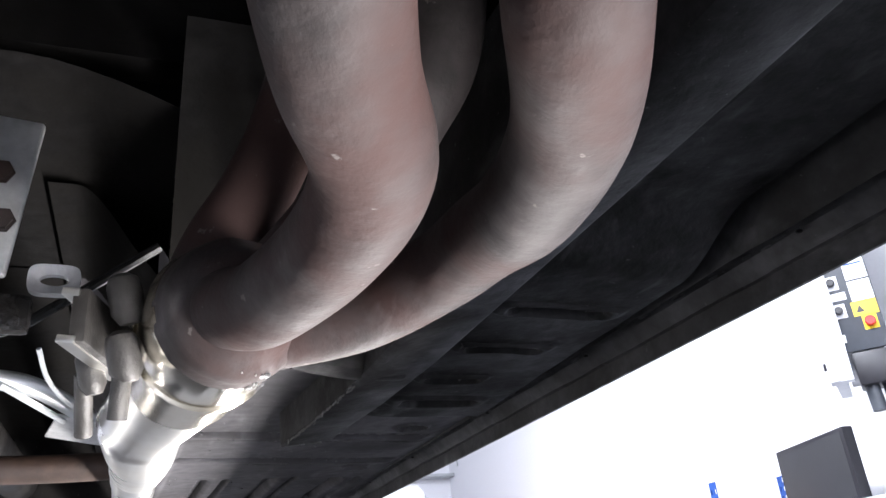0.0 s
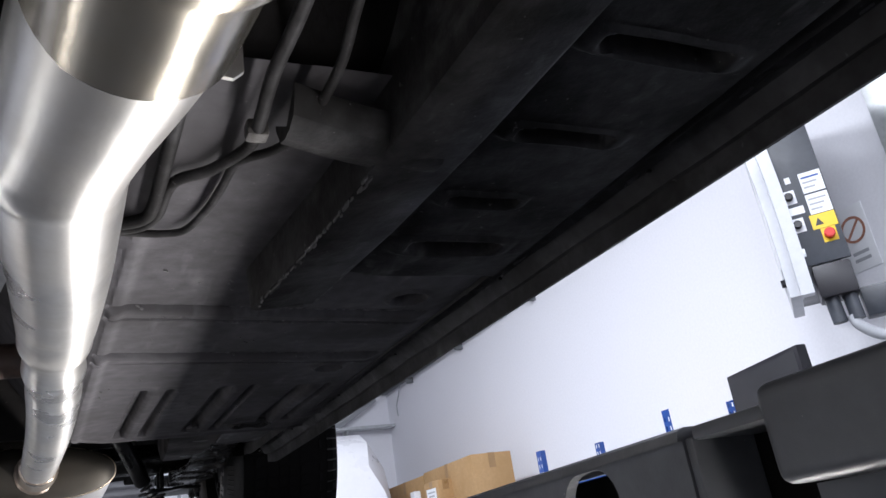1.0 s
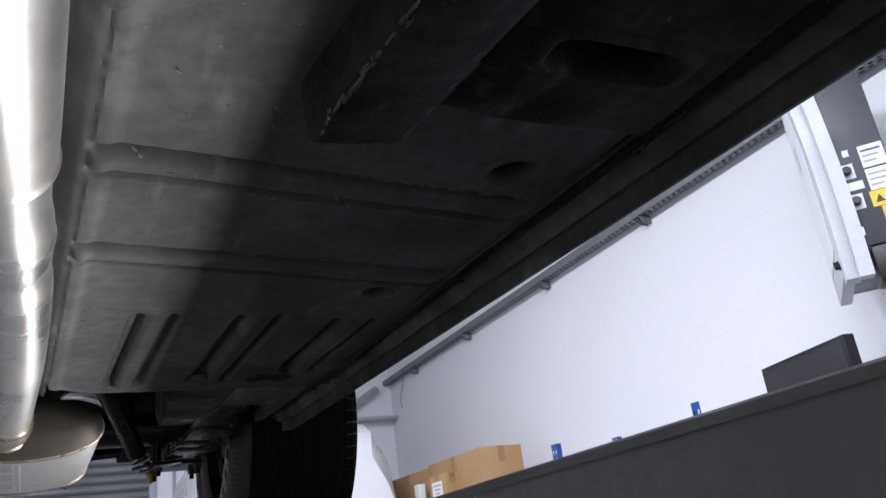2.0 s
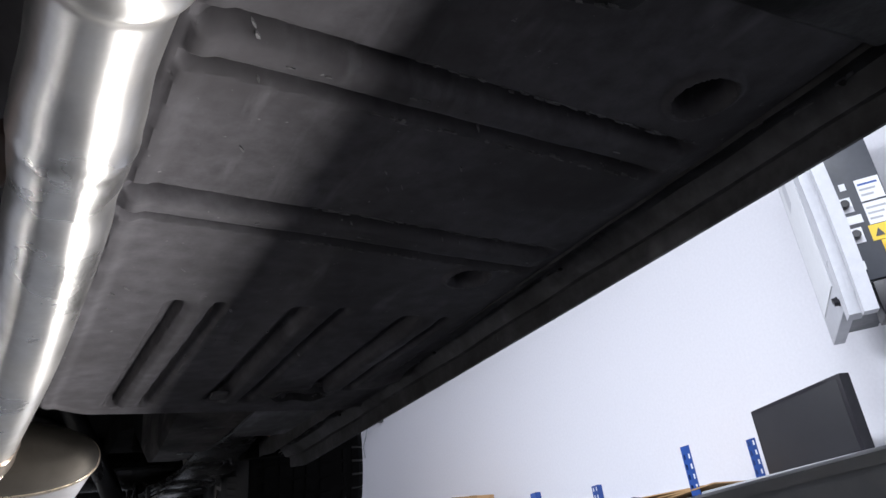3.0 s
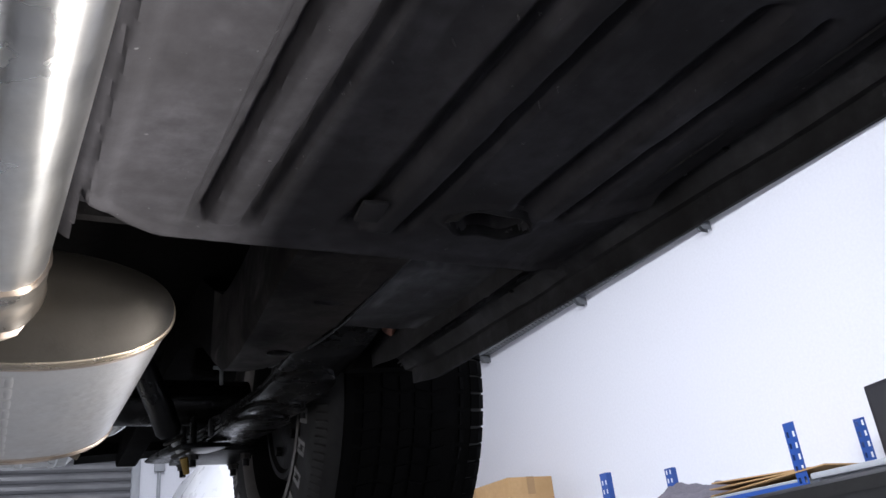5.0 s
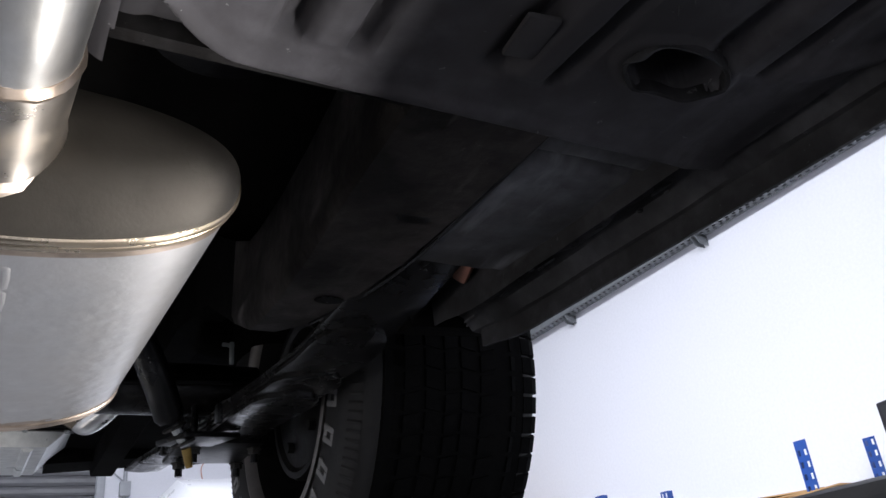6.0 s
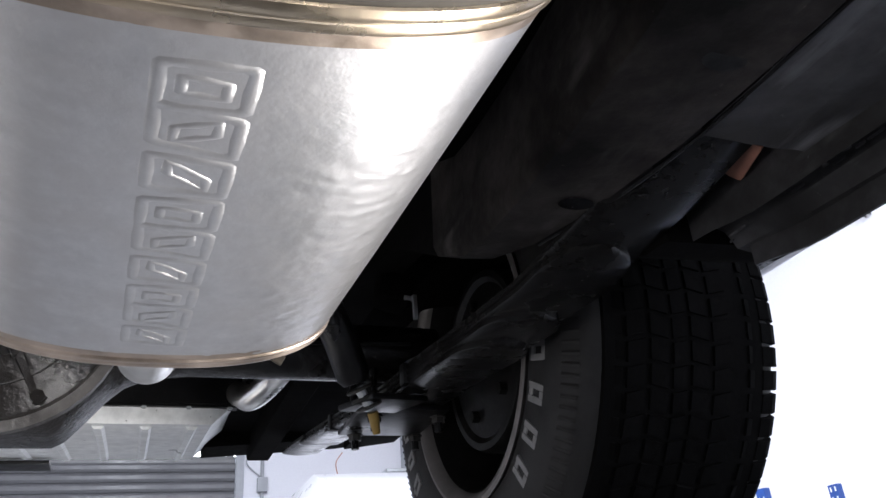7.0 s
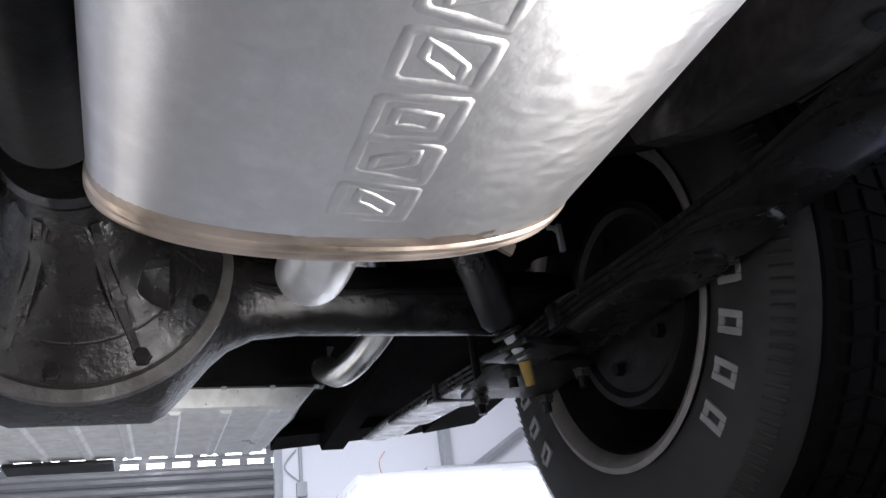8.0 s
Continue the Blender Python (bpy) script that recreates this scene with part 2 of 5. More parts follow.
def sweep(pts, r, seg=20, bm=None, caps=True, wobble=0.0):
    """A round tube along points; r is a number or one per point."""
    bm = bm or bmesh.new()
    pts = [Vector(q) for q in pts]
    rr = r if isinstance(r, (list, tuple)) else [r] * len(pts)
    up = Vector((0.13, 0.21, 1)).normalized()
    rings, last = [], None
    for i, q in enumerate(pts):
        d = (pts[min(i + 1, len(pts) - 1)] - pts[max(i - 1, 0)]).normalized()
        u = (up if last is None else last) - d * d.dot(up if last is None else last)
        u.normalize()
        last = u
        v = d.cross(u)
        ring = []
        for k in range(seg):
            a = 2 * math.pi * k / seg
            rad = rr[i] * (1 + wobble * noise.noise(q * 40 + Vector((k, 0, 0))))
            ring.append(bm.verts.new(q + rad * (math.cos(a) * u + math.sin(a) * v)))
        rings.append(ring)
    for a, b in zip(rings, rings[1:]):
        for k in range(seg):
            bm.faces.new((a[k], a[(k + 1) % seg], b[(k + 1) % seg], b[k]))
    if caps:
        bm.faces.new(rings[0][::-1])
        bm.faces.new(rings[-1])
    return bm


def lathe(profile, seg=48, m=None, closed=True, bm=None):
    """Profile of (radius, height) pairs turned about z, then posed."""
    own = bmesh.new()
    rings = []
    for r, h in profile:
        rings.append([own.verts.new((r * math.cos(2 * math.pi * k / seg), r * math.sin(2 * math.pi * k / seg), h)) for k in range(seg)])
    pairs = list(zip(rings, rings[1:])) + ([(rings[-1], rings[0])] if closed else [])
    for a, b in pairs:
        for k in range(seg):
            own.faces.new((a[k], a[(k + 1) % seg], b[(k + 1) % seg], b[k]))
    if m is not None:
        bmesh.ops.transform(own, matrix=m, verts=own.verts)
    return join(bm, own) if bm else own


def cyl(r, h, m, seg=20, bevel=0.0, bm=None):
    b = min(bevel, r * 0.4, h * 0.4)
    prof = [(0.0005, 0), (r - b, 0), (r, b), (r, h - b), (r - b, h), (0.0005, h)] if b else [(0.0005, 0), (r, 0), (r, h), (0.0005, h)]
    return lathe(prof, seg, m, bm=bm)


def aim(a, b):
    """A pose at a whose z points to b."""
    d = Vector(b) - Vector(a)
    return Matrix.Translation(a) @ d.to_track_quat("Z", "Y").to_matrix().to_4x4()


def prism(outline, y0, y1, bm=None, axis="y"):
    """An outline of (x, z) pairs drawn out along y, or of (y, z) along x."""
    bm = bm or bmesh.new()
    put = (lambda u, v, w: (u, w, v)) if axis == "y" else ((lambda u, v, w: (w, u, v)) if axis == "x" else (lambda u, v, w: (u, v, w)))
    a = [bm.verts.new(put(u, v, y0)) for u, v in outline]
    b = [bm.verts.new(put(u, v, y1)) for u, v in outline]
    n = len(outline)
    for k in range(n):
        bm.faces.new((a[k], a[(k + 1) % n], b[(k + 1) % n], b[k]))
    bm.faces.new(a[::-1])
    bm.faces.new(b)
    return bm


def loft(sections, bm=None, caps=True):
    bm = bm or bmesh.new()
    rows = [[bm.verts.new(p) for p in s] for s in sections]
    n = len(rows[0])
    for a, b in zip(rows, rows[1:]):
        for k in range(n):
            bm.faces.new((a[k], a[(k + 1) % n], b[(k + 1) % n], b[k]))
    if caps:
        bm.faces.new(rows[0][::-1])
        bm.faces.new(rows[-1])
    return bm


def smooth_step(a, b, x):
    t = min(1, max(0, (x - a) / (b - a)))
    return t * t * (3 - 2 * t)


def bolt(at, to, r=0.008, h=0.006, bm=None):
    return lathe([(0.0005, 0), (r * 1.25, 0), (r * 1.25, h * 0.25), (r, h * 0.26), (r, h), (0.0005, h)], 6, aim(at, to), bm=bm)


# ---- the workshop ----
tagged(part("floor", span(-5.2, 4.1, -5.2, 10.2, -0.2, 0.0), CONCRETE), "dark grey sealed concrete workshop floor", "floor", kind="structure")
tagged(part("ceiling", span(-5.2, 4.1, -5.2, 10.2, 4.6, 4.75), CEILING), "plain white workshop ceiling", "ceiling", kind="structure")
WX = 3.65
tagged(part("wall_east", span(WX, WX + 0.2, -5.2, 10.2, 0, 4.6), WALL), "smooth white painted workshop wall", "wall", kind="structure")
tagged(part("wall_west", span(-5.2, -5.0, -5.2, 10.2, 0, 4.6), WALL), "plain white painted workshop wall", "wall", kind="structure")
tagged(part("wall_south", span(-5.0, WX, -5.2, -5.0, 0, 4.6), WALL), "plain white painted workshop wall", "wall", kind="structure")
NY = 9.3
bm = span(0.98, WX, NY, NY + 0.2, 0, 4.6)
span(-5.0, -3.0, NY, NY + 0.2, 0, 4.6, bm=bm)
span(-3.0, 0.98, NY, NY + 0.2, 3.5, 4.6, bm=bm)
tagged(part("wall_north", bm, WALL, smooth=False), "white painted wall round a roller shutter", "wall", kind="structure")
for lx, ly in LAMPS:
    lamp = empty("ceiling_light", "long white fluorescent ceiling light with a diffuser", "ceiling light", "workshop ceiling lights", (lx, ly, 4.6))
    part("housing", span(-0.2, 0.2, -1.25, 1.25, -0.12, 0.0, 0.01), GREY, lamp)
    part("diffuser", span(-0.17, 0.17, -1.2, 1.2, -0.15, -0.122, 0.01), TUBE, lamp)


def roller_shutter():
    ob = empty("door_1", "closed grey steel roller shutter with rows of lit slots", "roller door", at=(0, NY, 0))
    ob["kind"] = "structure"
    slat = None
    pitch = 0.0875
    for k in range(40):
        z = k * pitch + 0.031
        if k in (34, 35):
            b = span(-3.0, 0.95, 0.02, 0.032, z + 0.003, z + 0.022)
            span(-3.0, 0.95, 0.02, 0.032, z + 0.066, z + 0.084, bm=b)
            x = -3.0 + (0.02 if k == 35 else 0.0)
            while x < 0.9:
                prism([(x, z + 0.022), (x + 0.055, z + 0.022), (x + 0.067, z + 0.032), (x + 0.067, z + 0.056), (x + 0.055, z + 0.066), (x, z + 0.066), (x - 0.012, z + 0.056), (x - 0.012, z + 0.032)], 0.02, 0.032, b)
                x += 0.215
            part("slat", b, SHUTTER, ob, "slat with bright slots", smooth=False)
            part("pane", span(-3.0, 0.95, 0.036, 0.04, z + 0.018, z + 0.07), DAYLIGHT, ob)
        elif slat is None:
            prof = [(0.02, 0.003), (0.008, 0.028), (0.008, 0.06), (0.02, 0.084), (0.03, 0.084), (0.03, 0.003)]
            slat = part("slat", prism(prof, -3.0, 0.95, axis="x"), SHUTTER, ob, smooth=False)
        else:
            o = new("slat", slat.data)
            o.parent, o.location = ob, (0, 0, z - 0.031)
    part("backing", span(-3.0, 0.95, 0.05, 0.06, 0, 3.5), SHUTTER, ob)
    part("guide_rail", span(0.95, 1.02, -0.05, -0.002, 0, 3.5, 0.004), GREY, ob)
    part("guide_rail", span(-3.07, -3.0, -0.05, -0.002, 0, 3.5, 0.004), GREY, ob)


roller_shutter()


def cable_tray():
    tray = empty("cable_tray", "galvanised perforated cable tray on wall brackets", "cable tray", at=(3.51, 0, 3.215))
    # perforated floor between two plain edges
    y0, y1 = 1.0, NY - 0.02
    b = span(0.045, 0.06, y0, y1, 0.03, 0.032)
    span(0.08, 0.088, y0, y1, 0.03, 0.032, bm=b)
    span(0.108, 0.123, y0, y1, 0.03, 0.032, bm=b)
    y = y0
    while y < y1 - 0.04:
        span(0.06, 0.08, y, y + 0.025, 0.03, 0.032, bm=b)
        span(0.088, 0.108, y + 0.02, y + 0.045, 0.03, 0.032, bm=b)
        y += 0.05
    part("tray_floor", b, TRAY, tray, "slotted tray floor", smooth=False)
    part("tray_side", span(0.043, 0.045, y0, y1, 0.03, 0.085), TRAY, tray)
    part("tray_side", span(0.123, 0.125, y0, y1, 0.03, 0.085), TRAY, tray)
    part("cable", sweep([(0.08, y0, 0.047), (0.085, 5.0, 0.049), (0.08, y1, 0.047)], 0.014, 8), BEZEL, tray)
    for yy in (2.98, 4.33, 5.62, 7.08, 8.42):
        pr = [(0.035, 0.029), (0.038, 0.018), (0.068, -0.026), (0.08, -0.03), (0.139, -0.03), (0.139, 0.029)]
        b = prism(pr, yy - 0.018, yy - 0.015)
        prism(pr, yy + 0.015, yy + 0.018, b)
        span(0.035, 0.139, yy - 0.018, yy + 0.018, 0.024, 0.0285, bm=b)
        part("bracket", b, TRAY, tray, smooth=False)
    part("drop_cable", sweep(spline([(0.09, 8.7, 0.032), (0.09, 8.8, -0.1), (0.1, 8.9, -0.18), (0.11, 8.92, -0.3)]), 0.006, 8), GREY, tray)
    return tray


cable_tray()
shelf = empty("wall_ledge", "grey steel ledge on the far white wall", "ledge", at=(3.25, NY - 0.1, 2.865))
part("ledge", span(-0.9, 0.39, -0.1, 0.098, -0.03, 0.0, 0.004), GALV, shelf)
part("ledge_bracket", prism([(0.097, -0.03), (-0.08, -0.032), (0.097, -0.14)], -0.2, -0.17, axis="x"), GALV, shelf)

# conduit, switch box and pipe work on the far wall
cond = empty("wall_conduit", "grey conduit with a switch box on the far wall", "conduit", at=(1.19, NY, 0.14))
part("conduit", sweep([(0, -0.02, 1.2), (0, -0.02, 3.4)], 0.017, 12), GREY, cond)
part("switch_box", span(-0.046, 0.046, -0.07, -0.002, 2.55, 2.68, 0.006), GREY, cond)
part("cable", sweep(spline([(-0.02, -0.03, 2.69), (-0.13, -0.03, 2.79), (-0.14, -0.03, 2.86), (-0.04, -0.03, 2.98)]), 0.006, 8), GREY, cond)
post = empty("steel_post", "grey steel wall post with a diagonal brace", "post", at=(2.60, NY - 0.07, 0))
part("column", span(-0.045, 0.045, -0.05, 0.06, 0.0, 4.6, 0.004), GREY, post)
part("brace", sweep([(0.1, -0.02, 2.74), (0.85, -0.02, 3.20)], 0.045, 4), GREY, post)
part("valve", cyl(0.045, 0.08, pose(0.06, -0.06, 2.74), 14, 0.01), RED, post, "red cap")


# ---- lift runways ----
def runway(name, label, at):
    lift = empty(name, label, "car lift", "lift runways", at)
    lift.rotation_euler = LIFT.to_euler()

    y_a, y_b = -0.042, 0.022
    # near rail: a proud rounded bar on a set-back web
    part("jack_rail", box(0.056, y_a + 1.6, 0.042, pose(0.018, (y_a - 1.6) / 2, -0.016), 0.007, 4), RUNWAY, lift, "dark grey rail with a scuffed face")
    part("rail_web", span(0.012, 0.018, -1.6, y_a, -0.096, -0.0375), RUNWAY, lift)
    lo, hi = -0.062, -0.008
    holes_at = ((0.083, 0.139), (0.95, 1.03), (1.9, 1.98))
    b = span(0.003, 0.010, y_b, 3.2, -0.096, lo)
    span(0.003, 0.010, y_b, 3.2, hi, -0.0035, bm=b)
    y = y_b
    for h0, h1 in holes_at:
        span(0.003, 0.010, y, h0, lo, hi, bm=b)
        y = h1
    span(0.003, 0.010, y, 3.2, lo, hi, bm=b)
    c = 0.020
    for h0, h1 in holes_at:
        for sg, yy in ((1, h0), (-1, h1)):
            for t, zc in ((1, hi - c), (-1, lo + c)):
                arc = [(yy + sg * c * (1 - math.cos(q)), zc + t * c * math.sin(q)) for q in (math.pi / 2 * n / 6 for n in range(7))]
                prism([(yy, zc + t * c)] + arc, 0.003, 0.010, b, "x")
    part("beam", b, RUNWAY, lift, "", smooth=False)
    part("beam_lip", prism([(0.0, -0.007), (0.001, -0.002), (0.006, 0.0), (0.05, 0.0), (0.05, -0.006), (0.0035, -0.0065)], y_b, 3.2), RUNWAY, lift)
    part("end_plate", span(0.004, 0.045, y_b - 0.006, y_b - 0.0005, -0.096, -0.006, 0.001), RUNWAY, lift)
    part("recess_lip", span(0.004, 0.05, y_a + 0.001, y_b - 0.0065, -0.008, -0.001, 0.002), RUNWAY, lift)
    # dark sheet added and the beam behind blackened, for shade inside the holes
    part("shade_liner", span(0.0465, 0.0505, -1.6, 3.2, -0.15, -0.0075), SEAL_SHADE, lift)
    part("inner_beam", span(0.16, 0.17, -1.6, 3.2, -0.2, -0.047), SEAL_SHADE, lift)
    part("deck", span(0.052, 0.56, -1.6, 3.2, -0.046, -0.032, 0.002), RUNWAY, lift)
    part("outer_beam", span(0.54, 0.56, -1.6, 3.2, -0.2, -0.048, 0.003), RUNWAY, lift)
    for y in (-1.5, 3.1):
        part("leg_frame", span(0.06, 0.53, y - 0.05, y + 0.05, -1.40, -0.048, 0.01), RUNWAY, lift)
    return lift


lift = runway("lift_runway", "dark grey steel lift runway with oval holes", LIFT.translation)
strip = part("light_housing", span(0.104, 0.174, -1.36, 1.81, -0.265, -0.215, 0.004), GREY, lift, "grey housing of the inferred strip light")
# left runway, out of view, carries the second inferred strip
copy_thing(lift, LIFT_LEFT)



# ---- the car ----
CX = -0.09
car = empty("car", "raised car with dark painted underside and stainless exhaust", "car", at=(CX, 1.3, 1.34))


def cpart(name, bm, mat, label="", parent=None, smooth=True):
    """A part of the car, given in the place's own coordinates."""
    holder = parent or car
    bm.transform(SHIFT)
    ob = part(name, bm, mat, None, label, smooth)
    ob.parent = holder
    ob.matrix_parent_inverse = holder.matrix_world.inverted()
    return ob


bpy.context.view_layer.update()
SHIFT = Matrix.Identity(4)
PZ = 1.605


PAN_HOLES = ((0.493, 1.349, 0.019, 0.020), (0.503, 1.051, 0.021, 0.021), (0.452, 1.734, 0.036, 0.020))


def hole(x, y, hx, hy, rx, ry, p=2.0):
    return (abs((x - hx) / rx) ** p + abs((y - hy) / ry) ** p) ** (1 / p)


def lean(y):
    """Sideways drift of the car's long lines, which run a little askew to the workshop."""
    return -0.048 * (y - 1.5)


def groove(d, a, b, c, e):
    """1 between b and c, falling to 0 at a and e."""
    return smooth_step(a, b, d) - smooth_step(c, e, d)


def pan_end(x):
    return 1.826 - 0.062 * smooth_step(0.225, 0.13, x) ** 1.5


def pan_height(x, y):
    z = PZ
    e = 0.165 + lean(y)
    if x < e:
        return z + 0.012 * smooth_step(0.0, 0.02, e - x) + 0.05 * smooth_step(0.012, 0.06, e - x) + 0.09 * smooth_step(0.04, 0.13, e - x)
    z -= 0.003 * groove(x - e, 0.0, 0.004, 0.010, 0.020)
    edge = smooth_step(e - 0.002, e + 0.010, x) * (1 - smooth_step(0.535, 0.552, x))
    for yc, sl in ((1.092, 0.10), (1.268, 0.11)):
        d = y - yc - sl * (x - 0.2) + 0.0007 * noise.noise(Vector((x * 26, yc, 0)))
        z += 0.013 * edge * (groove(abs(d), 0.0105, 0.0145, 0.0185, 0.0275))
        z -= 0.004 * edge * (1 - smooth_step(0.006, 0.012, abs(d)))
    for xc, y0, y1 in ((0.264, 1.438, 1.79), (0.384, 1.44, 1.775), (0.504, 1.45, 1.72)):
        d = x - xc - lean(y)
        along = smooth_step(y0, y0 + 0.022, y) * (1 - smooth_step(y1 - 0.006, y1 + 0.006, y))
        slope = -0.030 if xc < 0.3 else -0.038
        z += 0.012 * along * (groove(d, slope, slope + 0.008 if xc < 0.3 else -0.019, -0.0165, -0.0115) + groove(d, 0.0115, 0.0165, 0.019, 0.029))
        z -= 0.004 * along * (1 - smooth_step(0.005, 0.0125, abs(d)))
    for hx, hy, rx, ry in PAN_HOLES:
        q = hole(x, y, hx, hy, rx, ry)
        z += 0.06 * (1 - smooth_step(0.88, 1.0, q))
        z -= 0.003 * (smooth_step(0.97, 1.05, q) - smooth_step(1.15, 1.35, q))
    # loose pressed edge beside the jacking hole
    z -= 0.006 * smooth_step(0.02, 0.0, abs((y - 1.69) + (x - 0.553) * 0.6)) * smooth_step(0.51, 0.553, x)
    z += 0.0014 * noise.noise(Vector((x * 9, y * 9, 0))) + 0.0005 * noise.noise(Vector((x * 60, y * 60, 3)))
    end = pan_end(x)
    z -= 0.003 * groove(y - end, -0.022, -0.012, -0.008, 0.0)
    z += 0.030 * smooth_step(end - 0.008, end + 0.010, y) + 0.004 * smooth_step(0.54, 0.567, x)
    return z


def height_sheet(f, x0, x1, nx, y0, y1, ny, gap=None):
    b = bmesh.new()
    rows = []
    for j in range(ny + 1):
        y = y0 + (y1 - y0) * j / ny
        rows.append([b.verts.new((x, y, f(x, y))) for x in (x0 + (x1 - x0) * i / nx for i in range(nx + 1))])
    for r, s in zip(rows, rows[1:]):
        for i in range(nx):
            quad = (r[i], s[i], s[i + 1], r[i + 1])
            if gap is None or not gap(sum(v.co.x for v in quad) / 4, sum(v.co.y for v in quad) / 4):
                b.faces.new(quad)
    return b


cpart("floor_pan", height_sheet(pan_height, 0.05, 0.571, 230, 0.92, 1.845, 440, lambda x, y: any(hole(x, y, *h) < 0.88 for h in PAN_HOLES)), PAN, "grey painted pressed steel floor pan")
cpart("floor_pan", height_sheet(pan_height, 0.152, 0.40, 64, 0.64, 0.925, 50), PAN)
# tunnel sheets and toe board in near-black: shade behind the headers, put in colour
cpart("tunnel_side", height_sheet(pan_height, 0.05, 0.154, 20, 0.70, 0.925, 10), SEAL_SHADE)
cpart("toe_board", height_sheet(lambda x, y: 1.615 + 0.14 * smooth_step(0.68, 0.45, y) + 0.002 * noise.noise(Vector((x * 20, y * 20, 1))), 0.160, 0.40, 40, 0.44, 0.66, 30), SEAL_SHADE)
cpart("tunnel_front", height_sheet(lambda x, y: 1.765 - 0.9 * max(0, abs(x + 0.09) - 0.14) ** 1.5, -0.40, 0.160, 24, 0.52, 0.925, 6), SEAL_SHADE)
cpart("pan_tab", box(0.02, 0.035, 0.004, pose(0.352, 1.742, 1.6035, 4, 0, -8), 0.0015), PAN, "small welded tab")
cpart("tunnel", height_sheet(lambda x, y: 1.765 - 0.9 * max(0, abs(x + 0.09) - 0.14) ** 1.5, -0.40, 0.052, 24, 0.92, 1.835, 6), SEAL_SHADE)
cpart("floor_pan", span(-0.76, -0.36, 0.46, 1.835, 1.605, 1.615), PAN)
cpart("body", span(-0.87, 0.69, -0.9, 3.9, 1.95, 2.35, 0.05), BODY, "painted body shell")
cpart("body_side", span(0.62, 0.69, 0.0, 2.25, 1.68, 1.96, 0.02), BODY)
cpart("body_side", span(-0.87, -0.80, 0.0, 2.25, 1.60, 1.96, 0.02), BODY)


def sill():
    b = bmesh.new()
    sections = []
    for j in range(90):
        y = 0.0 + 2.185 * j / 89
        s = 0.013 - 0.042 * (y - 1.25)
        w = [0.002 * noise.noise(Vector((k * 3.1, y * 14, 1.0))) for k in range(10)]
        pr = [(0.552, 1.606), (0.557, 1.620), (0.575, 1.624), (0.590, 1.619), (0.6, 1.604), (0.618, 1.600), (0.662, 1.635), (0.68, 1.70), (0.68, 1.76), (0.55, 1.76)]
        up = 0.010 * smooth_step(2.10, 2.19, y)
        sections.append([(u + s, y, min(1.76, v + q + up)) for (u, v), q in zip(pr, w)])
    return loft(sections, b)


def pinch():
    out = []
    for j in range(120):
        y = 0.0 + 2.175 * j / 119
        s = 0.013 - 0.042 * (y - 1.25)
        d = 0.0016 * noise.noise(Vector((y * 22, 0, 5))) + 0.001 * noise.noise(Vector((y * 70, 0, 5)))
        up = 0.010 * smooth_step(2.10, 2.19, y)
        out.append([(0.605 + s + d, y, 1.607 + up), (0.605 + s + d * 2, y, 1.583 + d + up * 1.1), (0.6085 + s + d * 2, y, 1.583 + d + up * 1.1), (0.609 + s + d, y, 1.607 + up)])
    return loft(out)


cpart("sill", sill(), SILL, "black sealed sill with flaking coating")
cpart("pinch_weld", pinch(), SILL)
for y in (0.42, 0.75, 1.02, 1.34, 1.6, 1.9):
    cpart("plug", cyl(0.0028, 0.003, aim((0.599 - 0.042 * (y - 1.25), y, 1.6175), (0.599 - 0.042 * (y - 1.25), y, 1.5)), 10, 0.001), BLACK)


SLOTS = ((0.572, 0.444, 0.54, 0.010), (0.68, 0.444, 0.523, 0.009), (0.79, 0.438, 0.50, 0.010), (0.890, 0.441, 0.532, 0.016))


def torque_height(x, y):
    z = 1.600 + 0.012 * smooth_step(0.44, 0.36, x) + 0.03 * smooth_step(0.50, 0.40, y)
    for hy, x0, x1, w in SLOTS:
        q = hole(x, y, (x0 + x1) / 2, hy, (x1 - x0) / 2, w, 5)
        z += 0.05 * (1 - smooth_step(0.9, 1.02, q)) - 0.004 * (smooth_step(0.98, 1.1, q) - smooth_step(1.2, 1.5, q))
    z += 0.0010 * noise.noise(Vector((x * 14, y * 14, 7))) + 0.0002 * noise.noise(Vector((x * 90, y * 90, 2)))
    return z + 0.02 * smooth_step(0.97, 0.99, y)


cpart("torque_box", height_sheet(torque_height, 0.362, 0.572, 118, 0.06, 0.992, 450, lambda x, y: any(hole(x, y, (x0 + x1) / 2, hy, (x1 - x0) / 2, w, 5) < 0.88 for hy, x0, x1, w in SLOTS)), WORN, "scuffed black torque box with open slots")
rail = cpart("chassis_rail", loft([[(0.300 + s, y, 1.72), (0.300 + s, y, 1.66), (0.304 + s, y, z), (0.309 + s, y, z - 0.002), (0.364 + s, y, z + 0.005), (0.369 + s, y, z + 0.008), (0.374 + s, y, 1.612), (0.40 + s, y, 1.613), (0.40 + s, y, 1.72)] for y, z, s in ((-0.6, 1.60, 0.085), (0.2, 1.585, 0.060), (0.45, 1.573, 0.042), (0.65, 1.566, 0.030), (0.8, 1.566, 0.021), (0.966, 1.566, 0.003), (0.974, 1.567, 0.003), (0.978, 1.60, 0.005))]), WORN, "black front chassis rail with a worn edge")
# flat dark disc on the closed rail, painting the shade of a hole
cpart("rail_hole_shade", cyl(0.009, 0.002, aim((0.349, 0.800, 1.5695), (0.349, 0.800, 1.0)), 16), SEAL_SHADE, "", rail)
saddle = []
